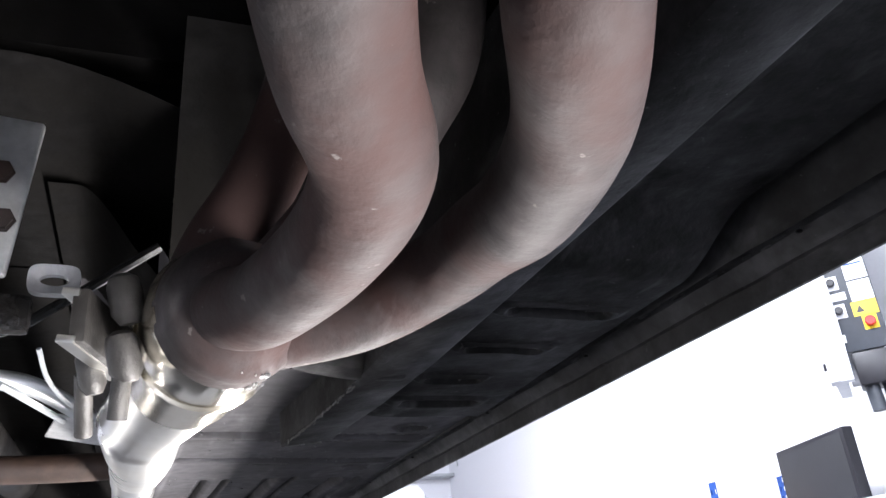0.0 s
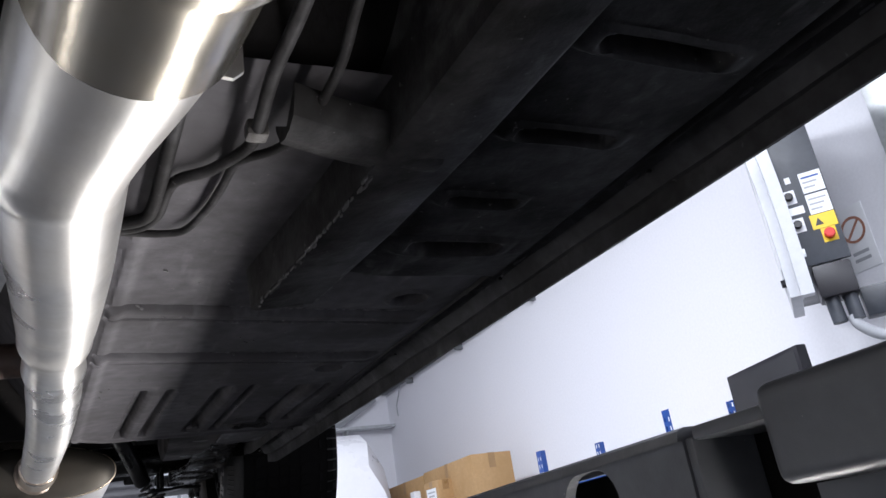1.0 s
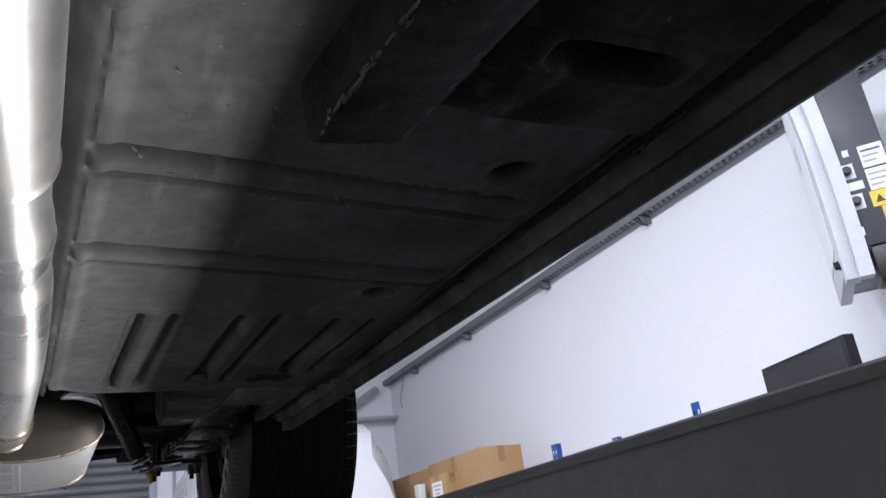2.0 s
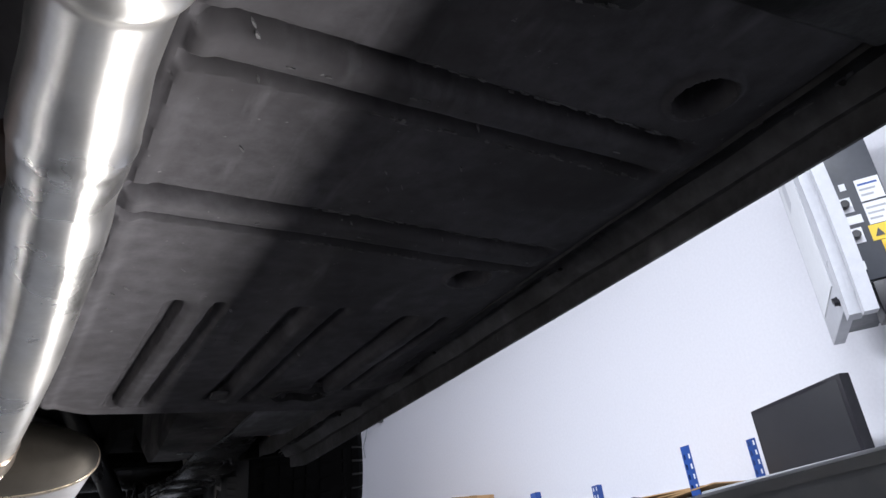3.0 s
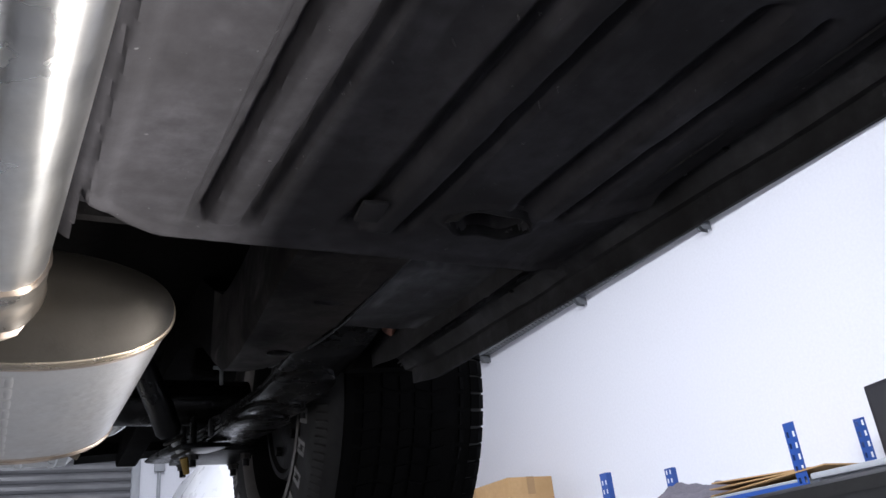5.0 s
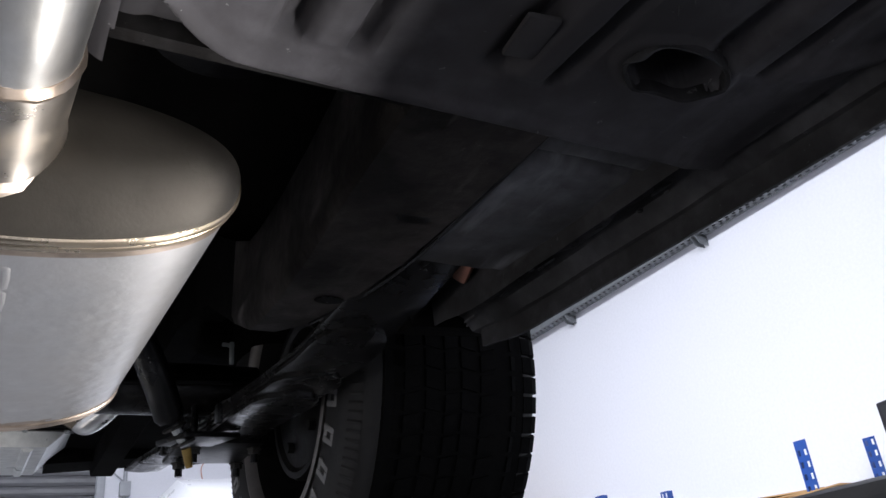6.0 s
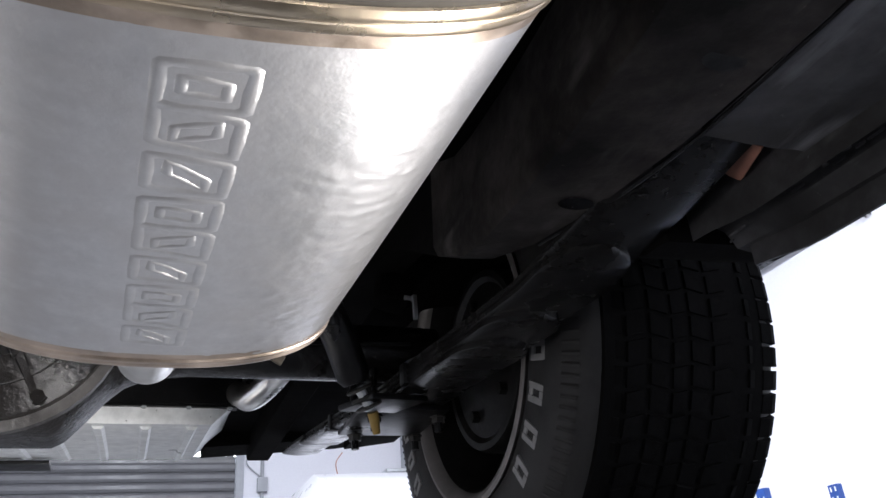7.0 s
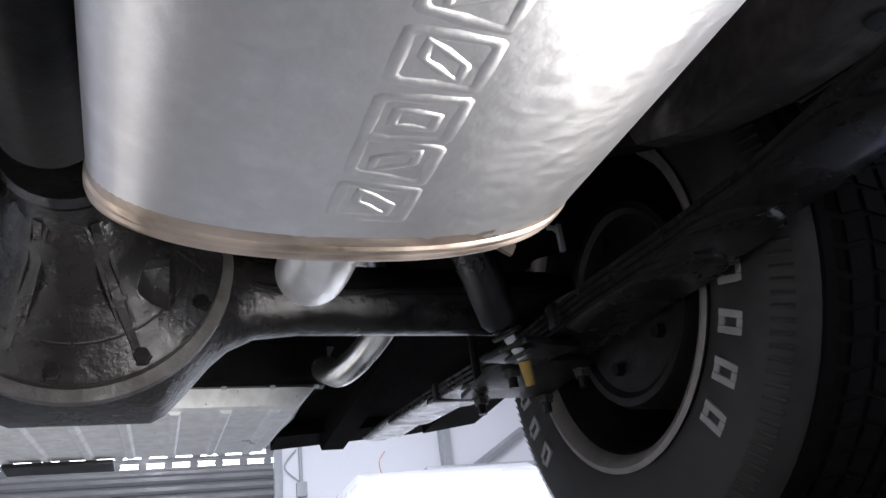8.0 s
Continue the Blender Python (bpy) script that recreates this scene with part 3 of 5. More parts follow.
for k in range(13):
    t = k / 12
    saddle.append([(0.270 + 0.108 * t, y + 0.02 * t, 1.586 - 0.010 * math.sin(math.pi * (0.12 + 0.6 * t)) - 0.011 * (1 - v * v) + h) for v, y, h in ((-1, 0.640, 0.006), (-0.6, 0.648, 0.0), (-0.2, 0.660, 0.0), (0.2, 0.670, 0.0), (0.6, 0.682, 0.0), (1, 0.690, 0.006), (1, 0.690, 0.010), (0, 0.665, 0.006), (-1, 0.640, 0.010))])
cpart("gusset", loft(saddle), WORN, "dull scuffed wrapped bracket")
SHIFT = Matrix.Identity(4)
cpart("inner_wing", span(0.44, 0.58, -0.7, 0.50, 1.66, 1.95, 0.03), UNDERCOAT)
cpart("inner_wing", span(0.30, 0.46, -0.7, -0.25, 1.62, 1.95, 0.03), UNDERCOAT)
# near-black here holds the shade at the back of the engine bay
cpart("firewall", span(-0.7, 0.60, 0.52, 0.55, 1.775, 1.95), SEAL_SHADE)
cpart("front_panel", span(-0.7, 0.60, -0.8, -0.7, 1.5, 1.95, 0.02), UNDERCOAT)

def wear(name, path, count, size, spread, mat, label="", seed=1, parent=None):
    """Thin torn flakes of bare or chalky paint strewn along a line."""
    rnd = random.Random(seed)
    b = bmesh.new()
    for _ in range(count):
        t = rnd.random()
        i = min(len(path) - 2, int(t * (len(path) - 1)))
        a, c = Vector(path[i]), Vector(path[i + 1])
        p = a.lerp(c, t * (len(path) - 1) - i)
        d = (c - a).normalized()
        side = d.cross(Vector((0, 0, 1))).normalized()
        p = p + side * rnd.gauss(0, spread)
        length, width = size * rnd.uniform(0.4, 2.2), size * rnd.uniform(0.12, 0.4)
        n = 7
        rim = []
        for k in range(n):
            q = 2 * math.pi * k / n
            u = rnd.uniform(0.5, 1.0)
            rim.append(p + d * (length * u * math.cos(q)) + side * (width * u * math.sin(q)))
        lo = [b.verts.new(v + Vector((0, 0, -0.0004))) for v in rim]
        hi = [b.verts.new(v + Vector((0, 0, 0.0015))) for v in rim]
        b.faces.new(lo)
        for k in range(n):
            b.faces.new((lo[k], lo[(k + 1) % n], hi[(k + 1) % n], hi[k]))
    ob = cpart(name, b, mat, label, parent, smooth=False)
    ob["kind"] = "stuff"
    return ob


def on_pan(x0, y0, x1, y1, n=30, drop=0.0004):
    out = []
    for k in range(n + 1):
        x, y = x0 + (x1 - x0) * k / n, y0 + (y1 - y0) * k / n
        out.append((x, y, pan_height(x, y) - drop))
    return out


CHALK = material("chalky_paint", (0.085, 0.083, 0.086), 0.7, vary=0.5, scale=90, bump=0.3, coarse=14, second=(0.04, 0.039, 0.039))
# bead-edge flakes: real wear, plus glints of grazing light painted as pale chips
for k, (yc, sl) in enumerate(((1.092, 0.10), (1.268, 0.11))):
    for m, dy in enumerate((-0.0275, 0.0275, 0.0)):
        wear("paint_wear", on_pan(0.30 if m < 2 else 0.19, yc + dy + sl * (0.10 if m < 2 else -0.01), 0.54, yc + dy + sl * 0.34), 44 if m < 2 else 8, 0.0026, 0.0009, CHALK, "chalky worn paint and painted glints on the pressed edge", 10 + 3 * k + m)
wear("paint_wear", on_pan(0.20, 0.98, 0.50, 1.40), 26, 0.003, 0.06, CHALK, "", 30)
wear("paint_wear", on_pan(0.20, 1.40, 0.52, 1.78), 22, 0.003, 0.06, CHALK, "", 31)
wear("paint_wear", [(0.599 - 0.042 * (y - 1.25), y, 1.6185) for y in (0.4, 0.8, 1.2, 1.6, 2.0, 2.2)], 70, 0.006, 0.009, CHALK, "flaking paint along the sill", 43)

for path, count, size, spread, seed in (
        ([(0.3075, 0.972, 1.5635), (0.319, 0.87, 1.5628), (0.328, 0.76, 1.5632), (0.333, 0.70, 1.5635)], 70, 0.0034, 0.0011, 51),
        ([(0.366, 0.972, 1.571), (0.372, 0.93, 1.571), (0.376, 0.86, 1.571)], 20, 0.003, 0.0012, 52),
        ([(0.309, 0.973, 1.5645), (0.360, 0.973, 1.569)], 14, 0.0024, 0.0008, 54)):
    wear("paint_wear", path, count, size, spread, CHALK, "chalky scrapes on worn edges", seed)

# near-black disc added above each open hole to stand for its shade
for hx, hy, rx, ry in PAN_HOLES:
    cpart("hole_shade", lathe([(0.0005, 0), (1.0, 0), (1.0, 0.02), (0.0005, 0.02)], 24, pose(hx, hy, PZ + 0.058) @ Matrix.Diagonal((rx * 1.6, ry * 1.6, 1, 1))), SEAL_SHADE)

lip = []
for k in range(41):
    q = 2 * math.pi * k / 40
    w_ = 1.0 + 0.05 * math.sin(q * 3 + 1.0) + 0.03 * math.sin(q * 7)
    lip.append([(0.452 + 0.036 * m * w_ * math.cos(q), 1.734 + 0.020 * m * w_ * math.sin(q), PZ - 0.003 + h + 0.0015 * math.sin(q * 5)) for m, h in ((0.97, 0.006), (0.98, -0.003), (1.06, -0.0035), (1.14, 0.004))])
cpart("hole_lip", loft(lip, caps=False), WORN, "torn rim of the jacking hole")

# gearbox and engine castings
gearbox = cpart("gearbox", loft([[(CX + r * math.cos(t) * k, y, 1.665 + r * math.sin(t)) for t in (2 * math.pi * n / 28 for n in range(28))] for y, r, k in ((-0.6, 0.15, 1.0), (0.05, 0.16, 1.05), (0.20, 0.165, 1.05), (0.23, 0.14, 1.0), (0.42, 0.12, 1.0), (0.46, 0.105, 1.0), (0.85, 0.09, 1.0), (0.95, 0.06, 1.0), (1.15, 0.045, 1.0))]), GREASE, "oily black gearbox casting")
for n in range(7):
    cpart("rib", box(0.012, 0.2, 0.05, pose(CX + 0.13 * math.cos(-0.9 + 0.25 * n), 0.33, 1.665 + 0.12 * math.sin(-0.9 + 0.25 * n), 0, -(-0.9 + 0.25 * n) * 57.3, 0), 0.004), GREASE, "", gearbox)
cpart("sump", span(-0.26, 0.06, -0.6, 0.15, 1.50, 1.60, 0.03), GREASE)
cpart("propeller_shaft", sweep([(CX, 1.1, 1.66), (CX, 2.42, 1.685)], 0.035, 24), UNDERCOAT)
cpart("crossmember", sweep(spline([(-0.42, 1.2, 1.60), (-0.3, 1.2, 1.588), (0.0, 1.2, 1.586), (0.15, 1.2, 1.59)]), 0.019, 20), RUST, "brown rusty tube crossmember")
# engine-side castings, headers and collector share one frame
FRONT = pose(-0.049, -0.0786, -0.3573, 0.644, 0.327, 0.705) @ Matrix.Scale(1.235, 4)
SHIFT = FRONT
plate = cpart("mount_plate", box(0.06, 0.006, 0.092, pose(0.062, 0.482, 1.608, 0, 5, 0), 0.0025, 3), CAST, "bare alloy mounting plate")
ear = [(0.0125 * (abs(math.cos(q)) ** 0.5) * (1 if math.cos(q) >= 0 else -1), 0.0082 * (abs(math.sin(q)) ** 0.5) * (1 if math.sin(q) >= 0 else -1), math.cos(q) * 0.0072, math.sin(q) * 0.0032) for q in (2 * math.pi * k / 36 for k in range(36))]
cpart("plate_ear", loft([[(0.1095 + a, y, 1.5625 + c) for a, c, _, _ in ear] if not inner else [(0.1095 + a, y, 1.5625 + c) for _, _, a, c in ear] for y, inner in ((0.489, True), (0.487, False), (0.493, False), (0.493, True), (0.489, True))], caps=False), CAST, "", plate)
for x, z in ((0.060, 1.640), (0.078, 1.618), (0.082, 1.590)):
    cpart("bolt", bolt((x, 0.479, z), (x, 0.0, z), 0.006, 0.003), RUST, "", plate)
cpart("bell_shield", span(0.05, 0.10, 0.492, 0.502, 1.535, 1.556, 0.004), GREASE)
# clamp channel on the collector, with two bright flanges, cast lugs and studs
ch = pose(0.139, 0.435, 1.515, 0, 0, -18.5)
clamp = cpart("clamp_plate", box(0.007, 0.060, 0.024, ch, 0.0015), DULL_CAST, "cast clamp with two studs")
for z in (0.0105, -0.0105):
    cpart("clamp_flange", box(0.0075, 0.062, 0.0035, ch @ pose(-0.004, 0, z, 0, 8, 0), 0.0006), STEEL, "bright flange edge", clamp)
for a, r in (((0.1475, 0.408, 1.523), 0.0072), ((0.1485, 0.413, 1.499), 0.0070), ((0.134, 0.450, 1.503), 0.006)):
    c = Vector(a)
    cpart("lug", lathe([(0.0005, -0.011), (r * 0.6, -0.0105), (r, -0.006), (r, 0.006), (r * 0.85, 0.0095), (r * 0.4, 0.0115), (0.0005, 0.0118)], 20, Matrix.Translation(c) @ pose(0, 0, 0, 12, -14, 0)), DULL_CAST, "", clamp)
for a, c in (((0.1485, 0.412, 1.50), (0.1478, 0.42, 1.474)), ((0.131, 0.452, 1.502), (0.1325, 0.47, 1.478))):
    pts = [Vector(a).lerp(Vector(c), k / 40) for k in range(41)]
    cpart("stud", sweep(pts, [0.0040 + (0.00014 if k % 2 else 0) for k in range(41)], 14), DULL_CAST, "", clamp)
cpart("hose", sweep(spline([(0.02, 0.628, 1.552), (0.06, 0.636, 1.550), (0.084, 0.652, 1.550), (0.102, 0.69, 1.549), (0.120, 0.755, 1.550), (0.128, 0.80, 1.556)]), 0.0068, 14), GALV, "pale grey hose")
cpart("cable", sweep(spline([(0.02, 0.56, 1.545), (0.08, 0.54, 1.55), (0.11, 0.53, 1.565), (0.16, 0.52, 1.60)]), 0.003, 8), BLACK)
cpart("cable", sweep(spline([(0.103, 0.52, 1.535), (0.108, 0.535, 1.522), (0.118, 0.56, 1.515), (0.128, 0.60, 1.520)]), 0.0014, 8), GALV, "thin bare wire")
SHIFT = pose(-0.01, -0.03, 0)
cpart("gear_lever_arm", box(0.055, 0.085, 0.004, pose(0.10, 0.865, 1.556, 0, 8, 12), 0.0015), CAST)
cpart("gear_rod", sweep([(0.05, 0.70, 1.556), (0.09, 0.80, 1.55)], 0.003, 8), GALV)

# exhaust: headers, collector, pipe, muffler
HEADERS = (
    ([(0.1817, 0.4072, 1.5105), (0.1862, 0.3696, 1.5102), (0.1995, 0.3272, 1.4985), (0.2156, 0.2614, 1.4959), (0.2163, 0.1977, 1.4945), (0.196, 0.1505, 1.4987), (0.1813, 0.1054, 1.5101), (0.176, 0.078, 1.54), (0.174, 0.07, 1.60), (0.174, 0.07, 1.70)], 0.0206),
    ([(0.2, 0.40, 1.507), (0.2546, 0.3739, 1.5127), (0.2864, 0.3331, 1.5207), (0.293, 0.2843, 1.5184), (0.2895, 0.2308, 1.5077), (0.2776, 0.1732, 1.505), (0.2525, 0.1217, 1.5082), (0.240, 0.095, 1.54), (0.236, 0.09, 1.60), (0.236, 0.09, 1.70)], 0.0206),
    ([(0.1704, 0.4143, 1.51), (0.1829, 0.4102, 1.5567), (0.205, 0.4069, 1.6008), (0.2224, 0.4024, 1.6477), (0.2389, 0.3974, 1.72)], 0.022),
    ([(0.1868, 0.459, 1.522), (0.2074, 0.417, 1.531), (0.2427, 0.371, 1.564), (0.273, 0.331, 1.611), (0.2899, 0.303, 1.655), (0.293, 0.283, 1.77)], 0.025))
SHIFT = Matrix.Identity(4)
for pts, r in HEADERS:
    cpart("header", sweep(spline(pts, 12), r, 36, wobble=0.004), HEADER, "heat-greyed steel exhaust header tube")
wear("weld_flake", [(0.1935, 0.4000, 1.4778), (0.2040, 0.3790, 1.4800)], 34, 0.0016, 0.006, CAST, "white flaked weld scale", 61)
SHIFT = FRONT
cpart("collector", sweep(spline([(0.203, 0.355, 1.510), (0.197, 0.370, 1.511), (0.191, 0.388, 1.513), (0.187, 0.405, 1.515)], 5), [0.010 + 0.0215 * smooth_step(0, 10, k) + 0.0006 * math.sin(k * 1.7) for k in range(16)], 32, wobble=0.02), HEADER, "pinkish heat-marked collector")
cpart("collector_sleeve", sweep([(0.187, 0.397, 1.515), (0.1868, 0.3975, 1.515), (0.185, 0.420, 1.515), (0.1835, 0.434, 1.5145), (0.1833, 0.4345, 1.5145), (0.1825, 0.440, 1.5145), (0.1822, 0.4405, 1.5145), (0.179, 0.470, 1.514), (0.1772, 0.485, 1.5135), (0.1770, 0.4862, 1.5135)], [0.0305, 0.0318, 0.0322, 0.0320, 0.0336, 0.0336, 0.0305, 0.0302, 0.0300, 0.0280], 40), POLISH, "bright stainless collector sleeve")
cpart("flange_tab", loft([[(0.2035 + 0.012 * c, 0.520 + 0.002 * k, 1.527 + 0.008 * d) for c, d in ((-1, -0.8), (0.7, -1), (1, -0.6), (1, 0.7), (0.6, 1), (-1, 1))] for k in (0, 1)]), STEEL)
SHIFT = Matrix.Identity(4)
mitre = (0.1485, 0.5900, 1.5055)
pipe_pts = [Vector((0.1735, 0.495, 1.5185)).lerp(Vector(mitre), k / 20) for k in range(20)] + spline([mitre, (0.1485, 0.665, 1.5085), (0.1485, 0.75, 1.5155), (0.1450, 0.90, 1.533), (0.1420, 1.0, 1.549), (0.1400, 1.08, 1.556), (0.1370, 1.25, 1.558), (0.1315, 1.40, 1.559), (0.1250, 1.52, 1.560), (0.116, 1.66, 1.563), (0.107, 1.80, 1.567)], 14)


def pipe_radius(p):
    y = p.y
    r = 0.0286
    # bend creases and the sleeve where the next length begins
    r += 0.0062 * smooth_step(0.590, 0.50, y) + 0.0012 * smooth_step(0.75, 0.590, y) + 0.0009 * math.exp(-((y - 0.590) / 0.004) ** 2)
    r += 0.0014 * math.exp(-((y - 0.985) / 0.005) ** 2) - 0.0026 * smooth_step(0.985, 1.0, y) * (1 - smooth_step(1.05, 1.10, y))
    r += 0.0012 * math.exp(-((y - 1.115) / 0.008) ** 2) - 0.0018 * math.exp(-((y - 1.17) / 0.022) ** 2)
    return r


dense = [a.lerp(b, k / 3) for a, b in zip(pipe_pts, pipe_pts[1:]) for k in range(3)] + [pipe_pts[-1]]
exhaust = cpart("exhaust_pipe", sweep(dense, [pipe_radius(p) for p in dense], 40), STEEL, "polished stainless exhaust pipe")
cpart("weld_bead", sweep([(0.1078, 1.790, 1.5668), (0.1074, 1.795, 1.567), (0.107, 1.801, 1.5672)], [0.0290, 0.0312, 0.0296], 32, wobble=0.03), TINT, "brown heat-stained weld", exhaust)
cpart("weld_bead", sweep([(0.1028, 1.866, 1.5695), (0.1026, 1.870, 1.5697), (0.1024, 1.875, 1.57)], [0.0340, 0.0375, 0.0380], 32, wobble=0.03), TINT, "brown heat-stained weld", exhaust)


def oval(cx, cz, a, h, n=80, p=2.7):
    out = []
    for k in range(n):
        t = 2 * math.pi * k / n
        c, s = math.cos(t), math.sin(t)
        out.append((cx + a * abs(c) ** (2 / p) * (1 if c >= 0 else -1), cz + h * abs(s) ** (2 / p) * (1 if s >= 0 else -1)))
    return out


MX, MZ, MA, MH = 0.0968, 1.571, 0.134, 0.0475
MY0, MY1 = 1.9077, 2.2877
TILT = -0.053


def shell(u, v, y):
    """A point of the muffler's cross-section (u across, v up), carried to the place y along its leaning axis."""
    k = (y - MY0) / (MY1 - MY0)
    return (MX - 0.013 * k + u * math.cos(TILT) - v * math.sin(TILT), y - 0.12 * u, MZ - 0.003 * k + u * math.sin(TILT) + v * math.cos(TILT))


def muffler():
    def ring(y, k):
        d = MA * (1 - k)
        return [shell(u, v, y) for u, v in oval(0, 0, MA - d, MH - d, 96, 2.25)]

    def on_shell(x, y, out):
        u = x - MX + 0.007
        return shell(u, -MH * (1 - abs(u / MA) ** 2.25) ** (1 / 2.25) - out, y + 0.12 * u)

    def outline(corners, w=0.0034):
        """A soft raised line on the underside round a closed figure."""
        pts = [Vector(p) for p in corners]
        pts = [p.lerp(q, t) for p, q in zip(pts, pts[1:] + pts[:1]) for t in (0.06, 0.5, 0.94)]
        mid = sum(pts, Vector((0, 0))) / len(pts)
        b = bmesh.new()
        rows = []
        for p in pts:
            d = (p - mid).normalized() * w
            rows.append([b.verts.new(on_shell(*(p + d * v), 0.0011 * h - 0.0003)) for v, h in ((-1.3, 0.0), (-0.8, 0.62), (-0.3, 0.97), (0.3, 0.97), (0.8, 0.62), (1.3, 0.0))])
        for r, t in zip(rows, rows[1:] + rows[:1]):
            for j in range(5):
                b.faces.new((r[j], r[j + 1], t[j + 1], t[j]))
        return b

    def hammered(u, v, y):
        """Fine dents beaten into one side of the underside."""
        if v > 0:
            return 0.0
        k = smooth_step(0.025, 0.06, u) * (1 - smooth_step(0.118, 0.132, u)) * smooth_step(MY0 + 0.04, MY0 + 0.12, y)
        f = noise.noise(Vector((u * 105, y * 105, 2.0))) + 0.5 * noise.noise(Vector((u * 210, y * 210, 5.0)))
        return 0.00036 * k * max(-0.2, f) + 0.00012 * noise.noise(Vector((u * 22, y * 12, 8.0)))

    n = 170
    b = loft([[shell(u, v - hammered(u, v, y), y) for u, v in oval(0, 0, MA * k, MH * k, 300, 2.25)] for y, k in ((MY0 + 0.004 + (MY1 - MY0 - 0.008) * j / n, 1.0 + 0.003 * math.sin(math.pi * j / n)) for j in range(n + 1))])
    body = cpart("muffler", b, ALU_STEEL, "brushed stainless oval muffler with embossed marks")
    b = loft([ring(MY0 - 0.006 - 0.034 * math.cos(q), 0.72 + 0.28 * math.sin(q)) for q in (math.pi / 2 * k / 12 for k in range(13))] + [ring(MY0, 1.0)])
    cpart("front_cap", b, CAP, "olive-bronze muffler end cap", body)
    b = loft([ring(MY0 + y, k) for y, k in ((-0.007, 0.998), (-0.0065, 1.010), (-0.0035, 1.016), (0.0, 1.010), (0.0005, 1.004), (0.002, 1.004), (0.0025, 1.009), (0.0055, 1.012), (0.008, 1.006), (0.0085, 0.998))], caps=False)
    cpart("seam_ring", b, SEAM, "tan double seam", body)
    b = loft([ring(MY1 + y, k) for y, k in ((-0.010, 1.0), (-0.008, 1.012), (-0.004, 1.014), (-0.002, 1.007), (0.001, 1.014), (0.005, 1.010), (0.008, 0.996), (0.016, 0.96), (0.024, 0.75))])
    cpart("rear_cap", b, TINT, "rust-tinged rear rim", body)
    cpart("heat_tint", loft([ring(MY0 + y, k) for y, k in ((0.0085, 1.0012), (0.012, 1.0014), (0.016, 1.0006))], caps=False), TINT, "", body)
    cpart("heat_tint", loft([ring(MY1 + y, k) for y, k in ((-0.020, 1.0006), (-0.015, 1.0014), (-0.010, 1.0012))], caps=False), TINT, "", body)
    # embossed maker's marks as plain outlined lozenges and blocks, one inside the other
    for k in range(9):
        y0, w, x0, x1 = 1.938 + 0.0348 * k, 0.0285, 0.0765, 0.1125
        lean_ = (0.005, -0.004, 0.0)[k % 3]
        big = ((x0, y0 + lean_), (x1, y0), (x1, y0 + w), (x0, y0 + w + lean_))
        cpart("embossed_mark", outline(big), ALU_STEEL, "", body)
        c, u = y0 + w / 2 + lean_ / 2, (0.0, 0.004, -0.005)[k % 3]
        cpart("embossed_mark", outline(((x0 + 0.009, c - 0.005 + u), (x1 - 0.009, c - 0.005 - u), (x1 - 0.009, c + 0.005 - u), (x0 + 0.009, c + 0.005 + u)), 0.0027), ALU_STEEL, "", body)
    cpart("seam_tab", box(0.012, 0.004, 0.008, pose(0.180, MY1 - 0.006, 1.527, 0, 30, 0), 0.001), CAP, "", body)
    return body


muffler()
cpart("inlet_collar", sweep([(0.1073, 1.797, 1.567), (0.107, 1.802, 1.567), (0.104, 1.852, 1.569), (0.103, 1.863, 1.5693), (0.1024, 1.876, 1.57)], [0.0296, 0.0303, 0.0308, 0.0335, 0.0365], 36), STRAW, "heat-tinted inlet collar")
SHIFT = pose(-0.002, 0.066, 0.024)
tail_pts = spline([(0.088, 2.215, 1.535), (0.086, 2.27, 1.530), (0.09, 2.34, 1.545), (0.11, 2.44, 1.62), (0.14, 2.56, 1.75), (0.19, 2.70, 1.80), (0.27, 2.85, 1.81), (0.325, 2.97, 1.785), (0.315, 3.06, 1.762), (0.28, 3.12, 1.74), (0.26, 3.2, 1.77), (0.2, 3.4, 1.80)], 10)
cpart("tail_pipe", sweep(tail_pts, 0.0245, 32), STEEL, "polished stainless tail pipe over the axle")

# fuel and brake lines
SHIFT = Matrix.Identity(4)
for pts, r in (([(0.262, 0.30, 1.66), (0.262, 0.45, 1.61), (0.257, 0.561, 1.588), (0.254, 0.624, 1.585), (0.257, 0.687, 1.585), (0.256, 0.723, 1.592), (0.240, 0.760, 1.596), (0.218, 0.784, 1.597), (0.213, 0.837, 1.598), (0.204, 0.860, 1.598), (0.187, 0.870, 1.599), (0.165, 0.872, 1.602)], 0.0042),
               ([(0.278, 0.30, 1.66), (0.278, 0.45, 1.61), (0.282, 0.555, 1.588), (0.288, 0.612, 1.585), (0.285, 0.676, 1.585), (0.275, 0.715, 1.590), (0.256, 0.745, 1.595), (0.252, 0.790, 1.597), (0.247, 0.830, 1.598), (0.236, 0.866, 1.598), (0.220, 0.877, 1.599), (0.189, 0.876, 1.599), (0.165, 0.878, 1.602)], 0.0032),
               ([(0.214, 0.60, 1.612), (0.212, 0.66, 1.600), (0.2115, 0.705, 1.598), (0.210, 0.781, 1.597), (0.209, 0.815, 1.597), (0.205, 0.845, 1.598), (0.188, 0.862, 1.600), (0.165, 0.866, 1.602)], 0.0050)):
    cpart("fuel_line", sweep(spline(pts, 6), r, 12), WORN, "grey-black coated steel line")
for x, y in ((0.257, 0.687), (0.286, 0.676)):
    cpart("line_clip", box(0.014, 0.012, 0.012, pose(x, y, 1.586), 0.003), DULL_CAST)

